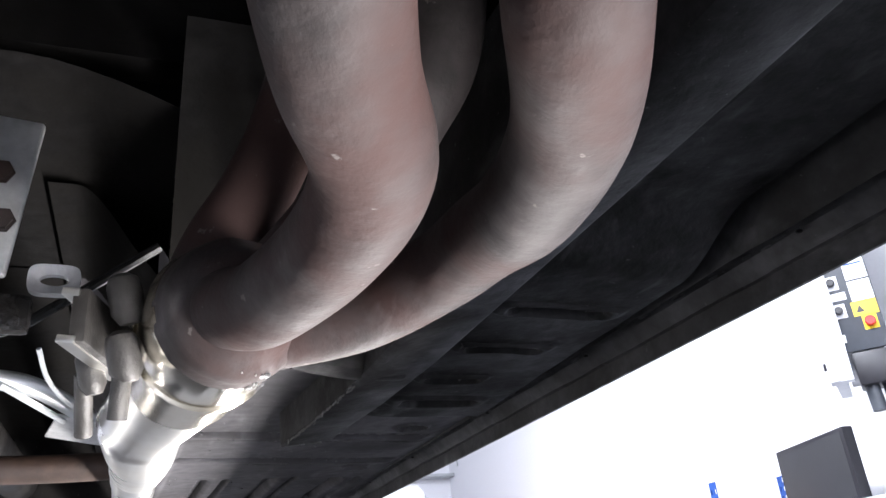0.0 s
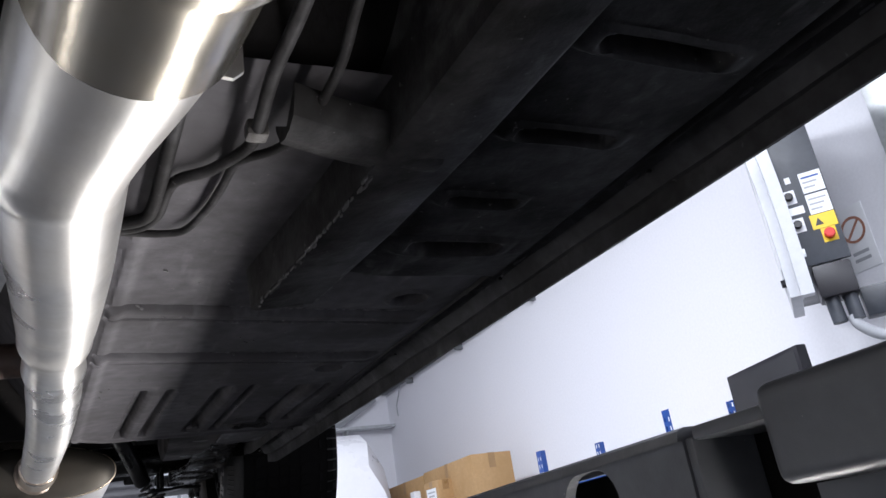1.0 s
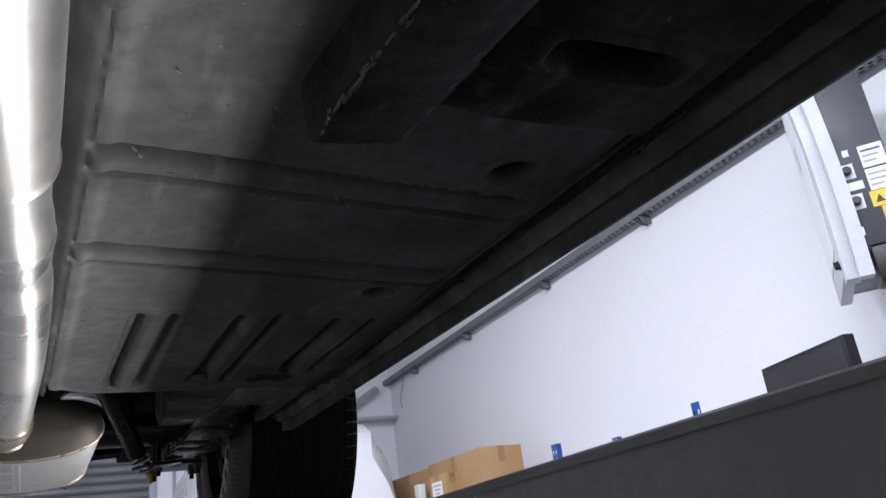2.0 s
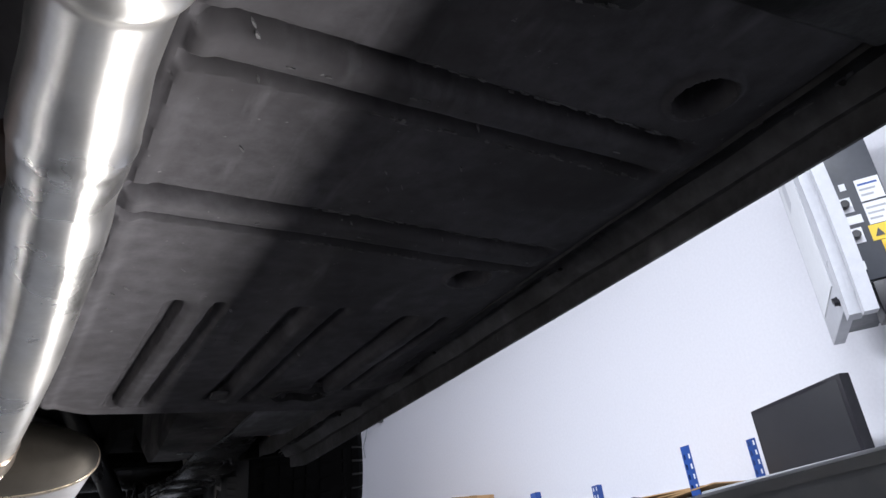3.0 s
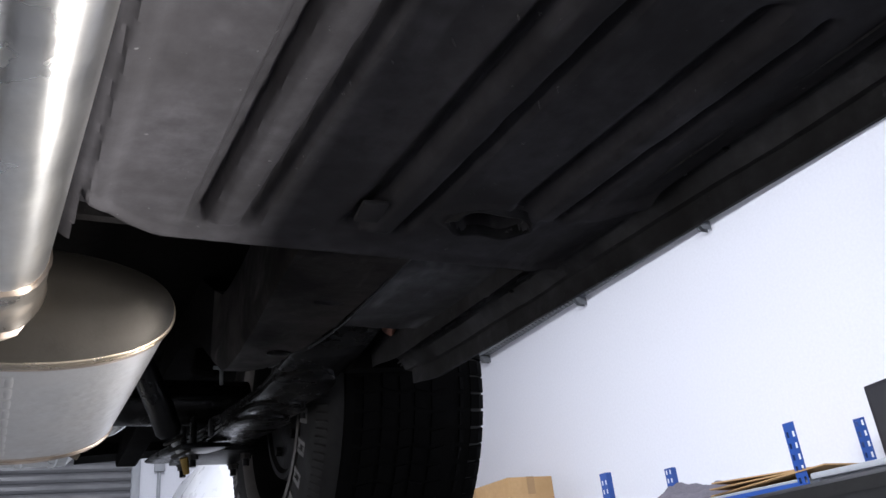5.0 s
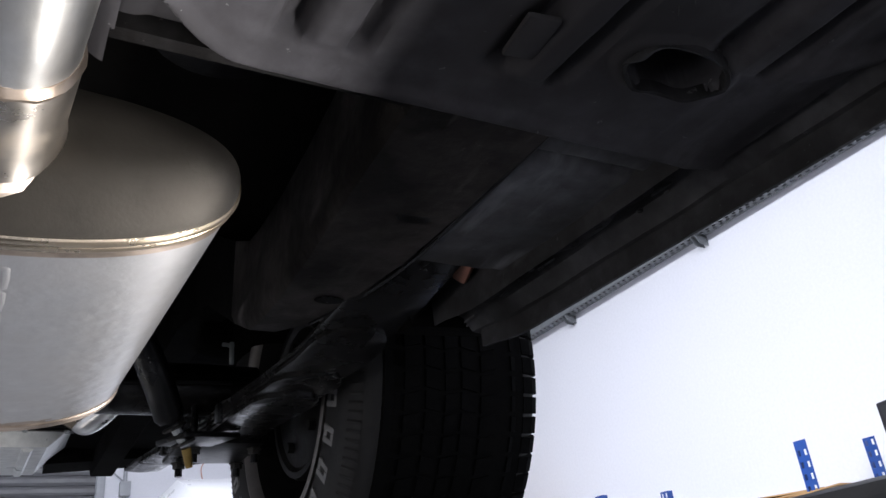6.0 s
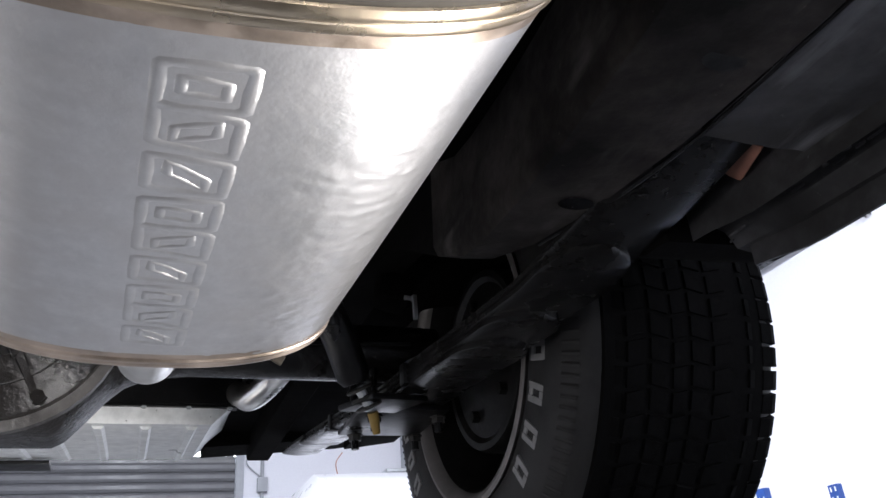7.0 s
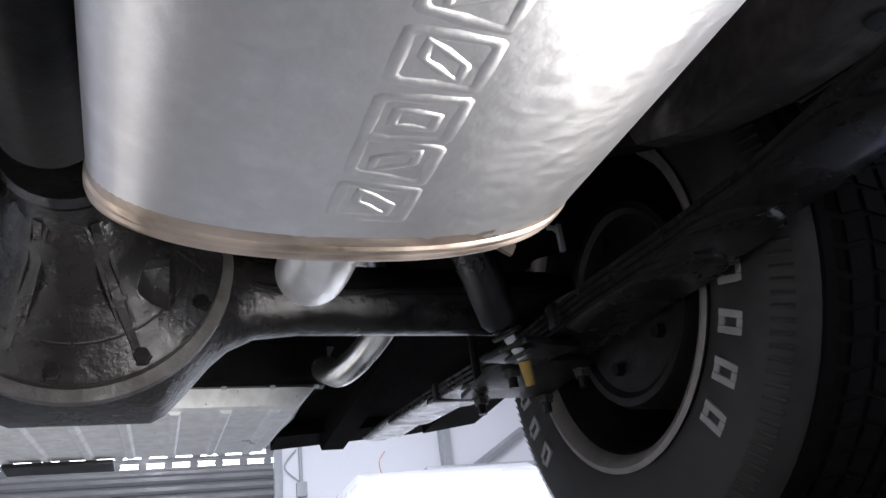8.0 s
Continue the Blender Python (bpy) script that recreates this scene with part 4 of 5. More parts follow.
# rear chassis
SHIFT = Matrix.Identity(4)
# rear floor coloured near-black for the shade above axle and tank
cpart("rear_floor", span(-0.76, 0.60, 1.86, 3.85, 1.84, 1.86), SEAL_SHADE)
cpart("heel_board", span(-0.76, 0.36, 1.835, 1.845, 1.622, 1.86), UNDERCOAT)
cpart("seat_bracket", box(0.10, 0.03, 0.02, pose(0.24, 1.90, 1.70, 20, 0, 10), 0.004), UNDERCOAT)
cpart("floor_dimple", lathe([(0.0005, 0.0), (0.05, 0.004), (0.07, 0.012), (0.075, 0.02), (0.0005, 0.02)], 28, pose(0.26, 2.05, 1.82)), UNDERCOAT)


def rear_rail(first, last):
    out = []
    for y, z, x0, x1 in ((1.83, 1.620, 0.325, 0.440), (1.95, 1.620, 0.330, 0.436), (2.06, 1.621, 0.338, 0.432), (2.16, 1.622, 0.343, 0.418), (2.24, 1.626, 0.345, 0.400), (2.29, 1.636, 0.348, 0.385), (2.36, 1.67, 0.35, 0.385), (2.5, 1.75, 0.35, 0.40), (2.7, 1.79, 0.35, 0.41), (3.0, 1.79, 0.35, 0.41), (3.8, 1.78, 0.35, 0.41))[first:last]:
        out.append([(x0 + 0.004, y, z + 0.11), (x0, y, z + 0.01), (x0 + 0.004, y, z), (x1 - 0.004, y, z), (x1, y, z + 0.005), (x1, y, z + 0.11)])
    return loft(out)


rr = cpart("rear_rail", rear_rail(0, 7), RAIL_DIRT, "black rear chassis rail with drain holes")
# rear half of the same rail, blackened for the shade over the axle
cpart("rear_rail", rear_rail(6, 11), SEAL_SHADE)
# drain holes are flat black discs, their inner shade painted on
for x, y in ((0.393, 2.155), (0.398, 1.977)):
    cpart("drain_hole_shade", lathe([(0.0005, 0), (0.012, 0), (0.013, 0.0006), (0.0005, 0.0006)], 20, pose(x, y, 1.6208) @ Matrix.Diagonal((1.2, 0.7, -1, 1))), BLACK, "", rr)


def pocket_height(x, y):
    return 1.622 + 0.003 * noise.noise(Vector((x * 16, y * 10, 4))) + 0.0012 * noise.noise(Vector((x * 70, y * 30, 4))) + 0.006 * smooth_step(1.86, 1.83, y) + 0.008 * math.exp(-((y - 1.865) / 0.006) ** 2)


cpart("spring_pocket", height_sheet(pocket_height, 0.434, 0.60, 60, 1.83, 2.052, 80), POCKET, "black boxed spring mount")
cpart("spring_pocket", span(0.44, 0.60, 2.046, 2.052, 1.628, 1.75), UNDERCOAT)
cpart("seam_strip", sweep(spline([(0.437, 1.835, 1.622), (0.4365, 1.95, 1.621), (0.434, 2.05, 1.621), (0.424, 2.14, 1.623), (0.403, 2.24, 1.628)]), 0.0016, 6), BLACK)
cpart("primer_patch", box(0.016, 0.05, 0.03, pose(0.519, 2.09, 1.650, 0, 35, -20), 0.004), COPPER, "bare reddish patch")
# arch and an added closing lip in near-black, standing for wheel-well shade
arch = []
for k in range(25):
    q = radians(18 + 144 * k / 24)
    arch.append([(x, 2.742 - r * math.cos(q), 1.735 + r * math.sin(q)) for x, r in ((0.50, 0.40), (0.50, 0.41), (0.70, 0.41), (0.70, 0.40))])
cpart("wheel_arch", loft(arch), SEAL_SHADE)
cpart("arch_lip", loft([[(0.50, y, z), (0.650, y, z + 0.008), (0.672, y, z + 0.05), (0.672, y, 1.95), (0.50, y, 1.95)] for y, z in ((2.187, 1.614), (2.22, 1.617), (2.26, 1.634), (2.30, 1.662), (2.335, 1.73))]), SEAL_SHADE)
cpart("quarter_panel", span(0.64, 0.70, 2.24, 2.34, 1.70, 1.96, 0.01), BODY)
# tail corners carry their shade as near-black colour
cpart("rear_quarter", prism([(0.24, 1.80), (0.60, 1.825), (0.74, 1.845), (0.74, 1.96), (0.24, 1.96)], 3.74, 3.86), SEAL_SHADE)
cpart("rear_quarter", prism([(0.60, 1.80), (0.74, 1.82), (0.74, 1.96), (0.60, 1.96)], 3.08, 3.76), SEAL_SHADE)

# rear axle
AY, AZ = 2.785, 1.717
axle = cpart("rear_axle", sweep([(-0.68, AY, AZ), (0.50, AY, AZ)], 0.043, 28), GREASE, "black rear axle tube")
cpart("axle_flare", loft([[(x, AY + r * math.cos(t), AZ + r * math.sin(t)) for t in (2 * math.pi * k / 48 for k in range(48))] for x, r in ((0.14, 0.043), (0.09, 0.048), (0.06, 0.062), (0.04, 0.08), (0.015, 0.11), (-0.005, 0.132), (-0.02, 0.14), (-0.16, 0.14), (-0.18, 0.132), (-0.2, 0.11), (-0.24, 0.06), (-0.32, 0.043))]), GREASE, "", axle)


DY, DZ = AY + 0.012, AZ + 0.004


def diff_nose():
    prof = [(0.0005, 0), (0.034, 0), (0.036, 0.012), (0.044, 0.014), (0.046, 0.05), (0.058, 0.065), (0.066, 0.10), (0.082, 0.125), (0.105, 0.145), (0.118, 0.165), (0.134, 0.172), (0.138, 0.176), (0.138, 0.19), (0.0005, 0.19)]
    return lathe(prof, 56, Matrix.Translation((CX, DY - 0.285, DZ)) @ pose(0, 0, 0, -90))


diff = cpart("differential", diff_nose(), GREASE, "oily cast differential housing with ribs")
for k in range(10):
    t = 2 * math.pi * (k + 0.3) / 10
    cpart("bolt", bolt((CX + 0.128 * math.cos(t), DY - 0.112, DZ + 0.128 * math.sin(t)), (CX + 0.128 * math.cos(t), 0, DZ + 0.128 * math.sin(t)), 0.008, 0.008), GREASE, "", diff)
for deg in (-8, -62, -118, -172, 70, 110):
    # webs from the nose out to the flange
    m = Matrix.Translation((CX, DY, DZ)) @ pose(0, 0, 0, 0, -deg, 0)
    own = bmesh.new()
    prism([(0.030, -0.25), (0.046, -0.252), (0.060, -0.20), (0.085, -0.165), (0.118, -0.125), (0.122, -0.112), (0.03, -0.112)], -0.008, 0.008, own, "z")
    bmesh.ops.bevel(own, geom=own.edges[:], offset=0.004, segments=2, affect="EDGES")
    bmesh.ops.transform(own, matrix=m, verts=own.verts)
    cpart("casting_rib", own, GREASE, "", diff)
for x, r in ((-0.062, 0.042), (0.064, 0.046)):
    # bearing bosses standing out of the carrier
    cpart("bearing_boss", loft([[(CX + x + u, DY - 0.135 + r * math.cos(q) * k * 0.9, DZ - 0.015 + r * 1.25 * math.sin(q) * k) for q in (2 * math.pi * n / 24 for n in range(24))] for u, k in ((-0.026, 0.82), (-0.020, 1.0), (0.020, 1.0), (0.026, 0.82))]), GREASE, "", diff)
cpart("carrier_ridge", lathe([(0.096, 0), (0.102, -0.004), (0.108, -0.002), (0.110, 0.006), (0.096, 0.008)], 56, Matrix.Translation((CX, DY - 0.135, DZ)) @ pose(0, 0, 0, -90)), GREASE, "", diff)
cpart("pinion_flange", lathe([(0.0005, 0), (0.05, 0), (0.052, 0.012), (0.0005, 0.012)], 28, Matrix.Translation((CX, DY - 0.3, DZ)) @ pose(0, 0, 0, -90)), GREASE, "", diff)
cpart("housing_rim", lathe([(0.138, 0), (0.150, 0.003), (0.150, 0.016), (0.138, 0.02)], 56, Matrix.Translation((CX, DY - 0.095, DZ)) @ pose(0, 0, 0, -90)), DULL_CAST, "worn grey flange", diff)
cpart("brake_line", sweep(spline([(0.03, AY - 0.05, AZ + 0.02), (0.12, AY - 0.05, AZ - 0.01), (0.3, AY - 0.048, AZ - 0.005), (0.45, AY - 0.05, AZ)]), 0.003, 8), BLACK, "", axle)


# fuel tank with pressed ribs
SHIFT = pose(0.0, 0.075, 0.030)
def tank():
    def bottom(y):
        return 1.702 + (y - 3.19) * 0.105
    out = []
    for y in (3.185, 3.19, 3.20, 3.5, 3.76, 3.77):
        k = 0.012 if y in (3.185, 3.77) else 0.0
        z = bottom(y) + k
        out.append([(-0.46 + k, y, z + 0.03), (-0.44 + k, y, z), (0.215 - k, y, z), (0.25 - k, y, z + 0.035), (0.30 - k, y, 1.84), (-0.46 + k, y, 1.84)])
    t = cpart("fuel_tank", loft(out), TANK, "galvanised fuel tank with pressed ribs")
    for n in range(8):
        x = 0.18 - 0.085 * n
        cpart("rib", loft([[(x - 0.012, y, bottom(y) + 0.001), (x - 0.006, y, bottom(y) - 0.006), (x + 0.006, y, bottom(y) - 0.006), (x + 0.012, y, bottom(y) + 0.001)] for y in (3.22, 3.74)]), TANK, "", t)
    cpart("tank_flange", loft([[(-0.47, y, 1.733), (-0.47, y, 1.738), (0.262, y, 1.738), (0.262, y, 1.733)] for y in (3.176, 3.20)]), BLACK, "", t)
    cpart("tank_front", span(-0.465, 0.268, 3.172, 3.183, 1.739, 1.84), BLACK, "black upper half", t)
    cpart("strap", span(-0.33, -0.11, 3.72, 3.80, 1.742, 1.752, 0.003), BLACK, "", t)
    for n in range(9):
        x = 0.24 - 0.075 * n + random.uniform(-0.01, 0.01)
        cpart("screw", bolt((x, 3.18, 1.734), (x, 3.18, 1.0), 0.005, 0.004), GALV, "", t)
    return t


tank()
SHIFT = Matrix.Identity(4)


def wheel():
    w = new("wheel")
    w.parent = car
    w.matrix_parent_inverse = car.matrix_world.inverted()
    w.matrix_basis = Matrix.Translation((0.533, 2.740, 1.701)) @ pose(0, 0, 0, 0, 90, 0)
    W = 0.295
    prof = [(0.213, 0.006), (0.222, 0.0), (0.25, -0.006), (0.286, -0.008), (0.306, -0.004), (0.322, 0.006), (0.333, 0.02), (0.338, 0.034)]
    prof = prof + [(r, W - h) for r, h in prof[::-1]] + [(0.205, W / 2)]
    part("tyre", lathe(prof, 120), RUBBER, w, "black tyre with raised white sidewall marks")
    n = 74
    me = bmesh.new()
    for k in range(n):
        a = 2 * math.pi * k / n
        for c, width, twist, wide in ((0.046, 0.026, 12, 0.80), (0.077, 0.028, -22, 0.86), (0.109, 0.027, 20, 0.88), (0.1375, 0.022, -20, 0.9), (0.166, 0.027, 20, 0.88), (0.198, 0.028, -22, 0.86), (W - 0.046, 0.026, 12, 0.80)):
            hw, hl, r0, r1 = width / 2, 2 * math.pi * 0.342 / n * wide / 2, 0.331, 0.3440 + 0.0006 * math.sin(k * 2.7 + c * 90)
            vs = []
            for rr_, sh in ((r0, 1.0), (r1, 0.9)):
                for u, v in ((-1, -1), (1, -1), (1, 1), (-1, 1)):
                    y = v * hl * sh + u * hw * math.tan(radians(twist)) * 0.5
                    q = a + y / 0.342
                    edge = 0.008 if (c < 0.06 and u < 0) or (c > 0.2 and u > 0) else 0.0
                    vs.append(me.verts.new(((rr_ - edge) * math.cos(q), (rr_ - edge) * math.sin(q), c + u * hw * sh)))
            for f in ((0, 1, 5, 4), (1, 2, 6, 5), (2, 3, 7, 6), (3, 0, 4, 7), (4, 5, 6, 7)):
                me.faces.new([vs[i] for i in f])
    # lugs that wrap over the outer shoulder
    for k in range(n):
        a = 2 * math.pi * k / n
        hl = math.pi / n * random.uniform(0.80, 0.86)
        for side in (1,):
            rows = []
            for q in (a - hl, a + hl):
                ring = ((0.330, 0.040), (0.3425, 0.036), (0.3415, 0.020), (0.333, 0.0075), (0.318, 0.0005), (0.310, 0.004))
                rows.append([me.verts.new((r * math.cos(q), r * math.sin(q), W - h if side else h + 0.004)) for r, h in ring])
            for i in range(6):
                me.faces.new((rows[0][i], rows[0][(i + 1) % 6], rows[1][(i + 1) % 6], rows[1][i]))
            me.faces.new(rows[0])
            me.faces.new(rows[1][::-1])
    tread = part("tread", me, TREAD_SHADE, w, "worn tread blocks", smooth=False)
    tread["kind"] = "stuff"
    part("tread_base", lathe([(0.3300, 0.028), (0.3412, 0.036), (0.3412, W - 0.036), (0.3300, W - 0.028)], 96), TREAD_SHADE, w)
    # fine shoulder ribs
    b = bmesh.new()
    for k in range(160):
        a = 2 * math.pi * k / 160
        vs = []
        for r, q, h in ((0.312, -1, -0.0028), (0.329, -1, 0.0105), (0.329, 1, 0.0105), (0.312, 1, -0.0028), (0.3122, 0, -0.0036), (0.3295, 0, 0.0096)):
            vs.append(b.verts.new((r * math.cos(a + q * 0.008), r * math.sin(a + q * 0.008), h)))
        b.faces.new((vs[0], vs[1], vs[5], vs[4]))
        b.faces.new((vs[4], vs[5], vs[2], vs[3]))
    part("shoulder_ribs", b, RUBBER, w, "", smooth=False)
    part("rim_lip", lathe([(0.216, 0.002), (0.219, -0.003), (0.212, -0.005), (0.205, -0.002), (0.199, 0.006), (0.196, 0.012), (0.205, 0.012)], 80), RIM, w, "worn bare rim edge")
    part("rim", lathe([(0.198, 0.010), (0.192, 0.022), (0.186, 0.05), (0.176, 0.08), (0.176, 0.21), (0.19, 0.23), (0.2, 0.22)], 72), RIM_DARK, w)
    part("rim_disc", lathe([(0.03, 0.19), (0.10, 0.185), (0.13, 0.165), (0.176, 0.16), (0.176, 0.17), (0.03, 0.20)], 48), RIM_DARK, w)
    part("backing_plate", lathe([(0.0005, 0.028), (0.06, 0.028), (0.07, 0.034), (0.118, 0.036), (0.126, 0.030), (0.136, 0.030), (0.14, 0.04), (0.142, 0.11), (0.0005, 0.11)], 48), RIM_DARK, w)
    for k in range(5):
        a = 2 * math.pi * (k + 0.4) / 5
        part("bolt", cyl(0.009, 0.012, pose(0.09 * math.cos(a), 0.09 * math.sin(a), 0.024), 6), RIM_DARK, w)
    # sidewall marks as plain framed blocks; the wheel's x points down, its y along the car
    b = None
    for deg, r in [(-33 + 11 * k, 0.268) for k in range(5)] + [(-129 - 11.3 * k, 0.262) for k in range(5)]:
        ang = radians(deg)
        # direction in the car's y and z, taken into the wheel's own axes
        a = math.atan2(math.cos(ang), -math.sin(ang))
        hr, hl, t = 0.0175, 0.0125, 0.0080
        b = bmesh.new()
        m = pose(0, 0, 0, 0, 0, math.degrees(a))
        for u0, u1, v0, v1 in ((-hr, hr, -hl, -hl + t), (-hr, hr, hl - t, hl), (-hr, -hr + t, -hl + t, hl - t), (hr - t, hr, -hl + t, hl - t)):
            box(u1 - u0, v1 - v0, 0.004, m @ pose(r + (u0 + u1) / 2, (v0 + v1) / 2, -0.0065, 0, -3, 0), 0.0006, 1, bm=b)
        part("sidewall_mark", b, LETTER, w, "raised white block")
    return w


wheel()


# leaf spring
SHIFT = pose(0.012, 0.032, 0.015)


def leaf_z(y):
    return float(np.interp(y, (1.96, 2.02, 2.13, 2.27, 2.4, 2.55, 2.71, 2.85, 3.1, 3.4, 3.7), (1.632, 1.619, 1.604, 1.601, 1.611, 1.626, 1.636, 1.654, 1.686, 1.722, 1.75)))


def leaf(y0, y1, drop, x0, x1):
    """One leaf with rounded tips and a slightly crowned underside."""
    c, w = (x0 + x1) / 2, (x1 - x0) / 2
    out = []
    for k in range(61):
        f = k / 60
        y = y0 + (y1 - y0) * (f + 0.06 * math.sin(2 * math.pi * f) * -1)
        tip = max(0.0, 1 - min(y - y0, y1 - y) / 0.055)
        hw = w * max(0.12, math.sqrt(max(0.0, 1 - tip * tip)))
        z = leaf_z(y) - drop + 0.003 * tip * tip
        out.append([(c - hw, y, z + 0.007), (c - hw, y, z + 0.0025), (c - hw + 0.004, y, z + 0.0006), (c - hw * 0.4, y, z - 0.0009), (c + hw * 0.4, y, z - 0.0009), (c + hw - 0.004, y, z + 0.0006), (c + hw, y, z + 0.0025), (c + hw, y, z + 0.007)])
    return loft(out)


for k, (a, c) in enumerate(((1.965, 3.62), (2.175, 3.40), (2.315, 3.15), (2.395, 2.98))):
    cpart("spring_leaf", leaf(a, c, 0.0082 * k, 0.397, 0.486), OILY, "oily black leaf of the rear spring")
for y in (2.62, 3.05):
    cpart("spring_clip", box(0.098, 0.018, 0.03, pose(0.441, y, leaf_z(y) - 0.004), 0.004), BLACK)
sp = cpart("spring_plate", box(0.13, 0.15, 0.008, pose(0.425, AY - 0.01, 1.606), 0.002), BLACK)
for x in (0.385, 0.482):
    for y in (AY - 0.055, AY + 0.055):
        cpart("u_bolt", sweep([(x, y, 1.578), (x, y, 1.73)], 0.006, 10), BLACK, "", sp)
        cpart("nut", bolt((x, y, 1.601), (x, y, 1.0), 0.010, 0.010), DULL_CAST, "", sp)
SHIFT = pose(0.012, 0.050, 0.020)
shock = cpart("shock_absorber", sweep([(0.327, 2.592, 1.603), (0.324, 2.590, 1.612), (0.308, 2.578, 1.648), (0.20, 2.50, 1.84)], [0.015, 0.0215, 0.022, 0.022], 28), BLACK, "dark grey shock absorber")
cpart("shock_stud", sweep([(0.332, 2.596, 1.60), (0.35, 2.604, 1.574)], 0.007, 10), GALV, "", shock)
for k, (a, h) in enumerate(((0.0, 0.006), (0.35, 0.005), (0.7, 0.005))):
    p0 = Vector((0.332, 2.596, 1.60)).lerp(Vector((0.352, 2.605, 1.570)), a)
    cpart("washer", lathe([(0.0005, 0), (0.017, 0), (0.018, 0.002), (0.017, 0.004), (0.0005, 0.004)], 20, aim(p0, (0.36, 2.61, 1.55))), DULL_CAST if k != 1 else RUBBER, "", shock)
cpart("stud_cap", sweep([(0.352, 2.605, 1.570), (0.356, 2.61, 1.556), (0.359, 2.614, 1.545)], [0.007, 0.0062, 0.005], 12), YELLOW_CAP, "yellowed plastic cap", shock)
cpart("shock_arm", box(0.10, 0.07, 0.008, pose(0.375, 2.63, 1.590, 0, -6, 25), 0.002), BLACK, "", shock)
SHIFT = pose(0.012, 0.04, 0.016)
cpart("brake_cable", sweep(spline([(0.43, 2.06, 1.622), (0.432, 2.09, 1.615), (0.43, 2.26, 1.612), (0.42, 2.45, 1.622), (0.40, 2.6, 1.64), (0.42, 2.66, 1.65), (0.50, 2.69, 1.66)]), 0.0020, 8), DULL_CAST, "bare steel brake cable")
cpart("bump_stop", box(0.05, 0.05, 0.06, pose(0.385, 2.60, 1.745, 0, 10, 0), 0.016, 3), SEAL_SHADE)
cpart("clip", box(0.02, 0.008, 0.006, pose(0.40, 2.58, 1.722, 0, 0, 12), 0.002), GALV)
cpart("clip", box(0.006, 0.006, 0.035, pose(0.405, 2.575, 1.708), 0.001), GALV)


# ---- things along the wall ----
def rack():
    ob = empty("storage_rack", "blue boltless storage rack with slotted posts", "rack", at=(3.28, 4.34, 0))
    made = None
    for x, y, s in ((3.04, 3.65, 1), (2.965, 4.89, -1), (3.51, 3.65, 1), (3.465, 4.92, -1)):
        lx, ly = x - 3.28, y - 4.34
        h = 1.873 if x < 3.3 else 1.893
        # face towards the room with keyhole slots, and a return flange
        b = bmesh.new()
        w = 0.03
        zz = [0.0, 1.45]
        span(-0.001, 0.001, -w, w, 0, 1.45, bm=b)
        z = 1.45
        k = 0
        while z < h - 0.001:
            top = min(h, z + 0.024)
            if k % 2 == 1 and z + 0.02 < h:
                for y0, y1 in ((-w, -0.021), (-0.009, 0.009), (0.021, w)):
                    span(-0.001, 0.001, y0, y1, z, top, bm=b)
            else:
                span(-0.001, 0.001, -w, w, z, top, bm=b)
            z, k = top, k + 1
        bmesh.ops.transform(b, matrix=Matrix.Translation((lx, ly, 0)), verts=b.verts)
        p = part("post", b, BLUE, ob, smooth=False)
        part("flange", span(lx + 0.001, lx + 0.034, ly + s * w - 0.001, ly + s * w + 0.001, 0, h), BLUE, p)
    for z in (0.3, 1.0, 1.64):
        part("shelf", span(-0.23, 0.25, -0.70, 0.70, z - 0.012, z, 0.002), GALV, ob)
        for x in (-0.236, 0.253):
            part("beam", span(x - 0.004, x + 0.004, -0.66, 0.66, z - 0.055, z - 0.0125, 0.002), BLUE, ob)
    return ob


rack()


def crumpled(w, d, h, seed, n=26):
    def f(x, y):
        e = (1 - abs(2 * x / w) ** 4) * (1 - abs(2 * y / d) ** 4)
        q = Vector((x * 5, y * 5, seed))
        return max(0.004, h * e * (0.55 + 0.6 * noise.noise(q) + 0.25 * abs(noise.noise(q * 3))))
    b = height_sheet(f, -w / 2, w / 2, n, -d / 2, d / 2, n)
    g = bmesh.ops.extrude_face_region(b, geom=b.faces[:])
    for v in g["geom"]:
        if isinstance(v, bmesh.types.BMVert):
            v.co.z = 0.0
    return b


cloth = part("cloth", crumpled(0.36, 0.62, 0.13, 3.0), CLOTH)
cloth.location = (3.21, 4.55, 1.641)
tagged(cloth, "crumpled dark grey cloth lying on the rack", "cloth")
for k in range(3):
    flat = part("cardboard_sheet", box(0.40, 0.72 - 0.1 * k, 0.006, None, 0.001), CARD)
    flat.matrix_world = pose(3.25, 3.86 + 0.03 * k, 1.655 + 0.014 * k, 2.0 * (k - 1), 1.5, 6 * k - 4)
    tagged(flat, "flattened brown cardboard sheet lying on the rack", "cardboard", "flat cardboard on the rack")

mon = empty("monitor", "flat black computer monitor standing on the rack", "monitor", at=(3.30, 3.145, 1.645))
mon.rotation_euler = (0, 0, radians(-14.5))
part("casing", box(0.055, 0.66, 0.345, pose(0.0, 0.0, 0.1725), 0.008), BEZEL, mon, "black casing")
part("screen", box(0.004, 0.615, 0.295, pose(-0.0275, 0, 0.178), 0.001), SCREEN, mon, "dull grey screen")
part("badge", box(0.002, 0.03, 0.006, pose(-0.0285, 0.2, 0.022)), GALV, mon)
table = empty("side_table", "grey metal side cabinet below the monitor", "cabinet", at=(3.26, 3.1, 0))
part("cabinet_body", span(-0.25, 0.30, -0.75, 0.45, 0.0, 1.62, 0.006), GREY, table)
part("cabinet_top", span(-0.27, 0.32, -0.78, 0.47, 1.621, 1.645, 0.006), GREY, table)

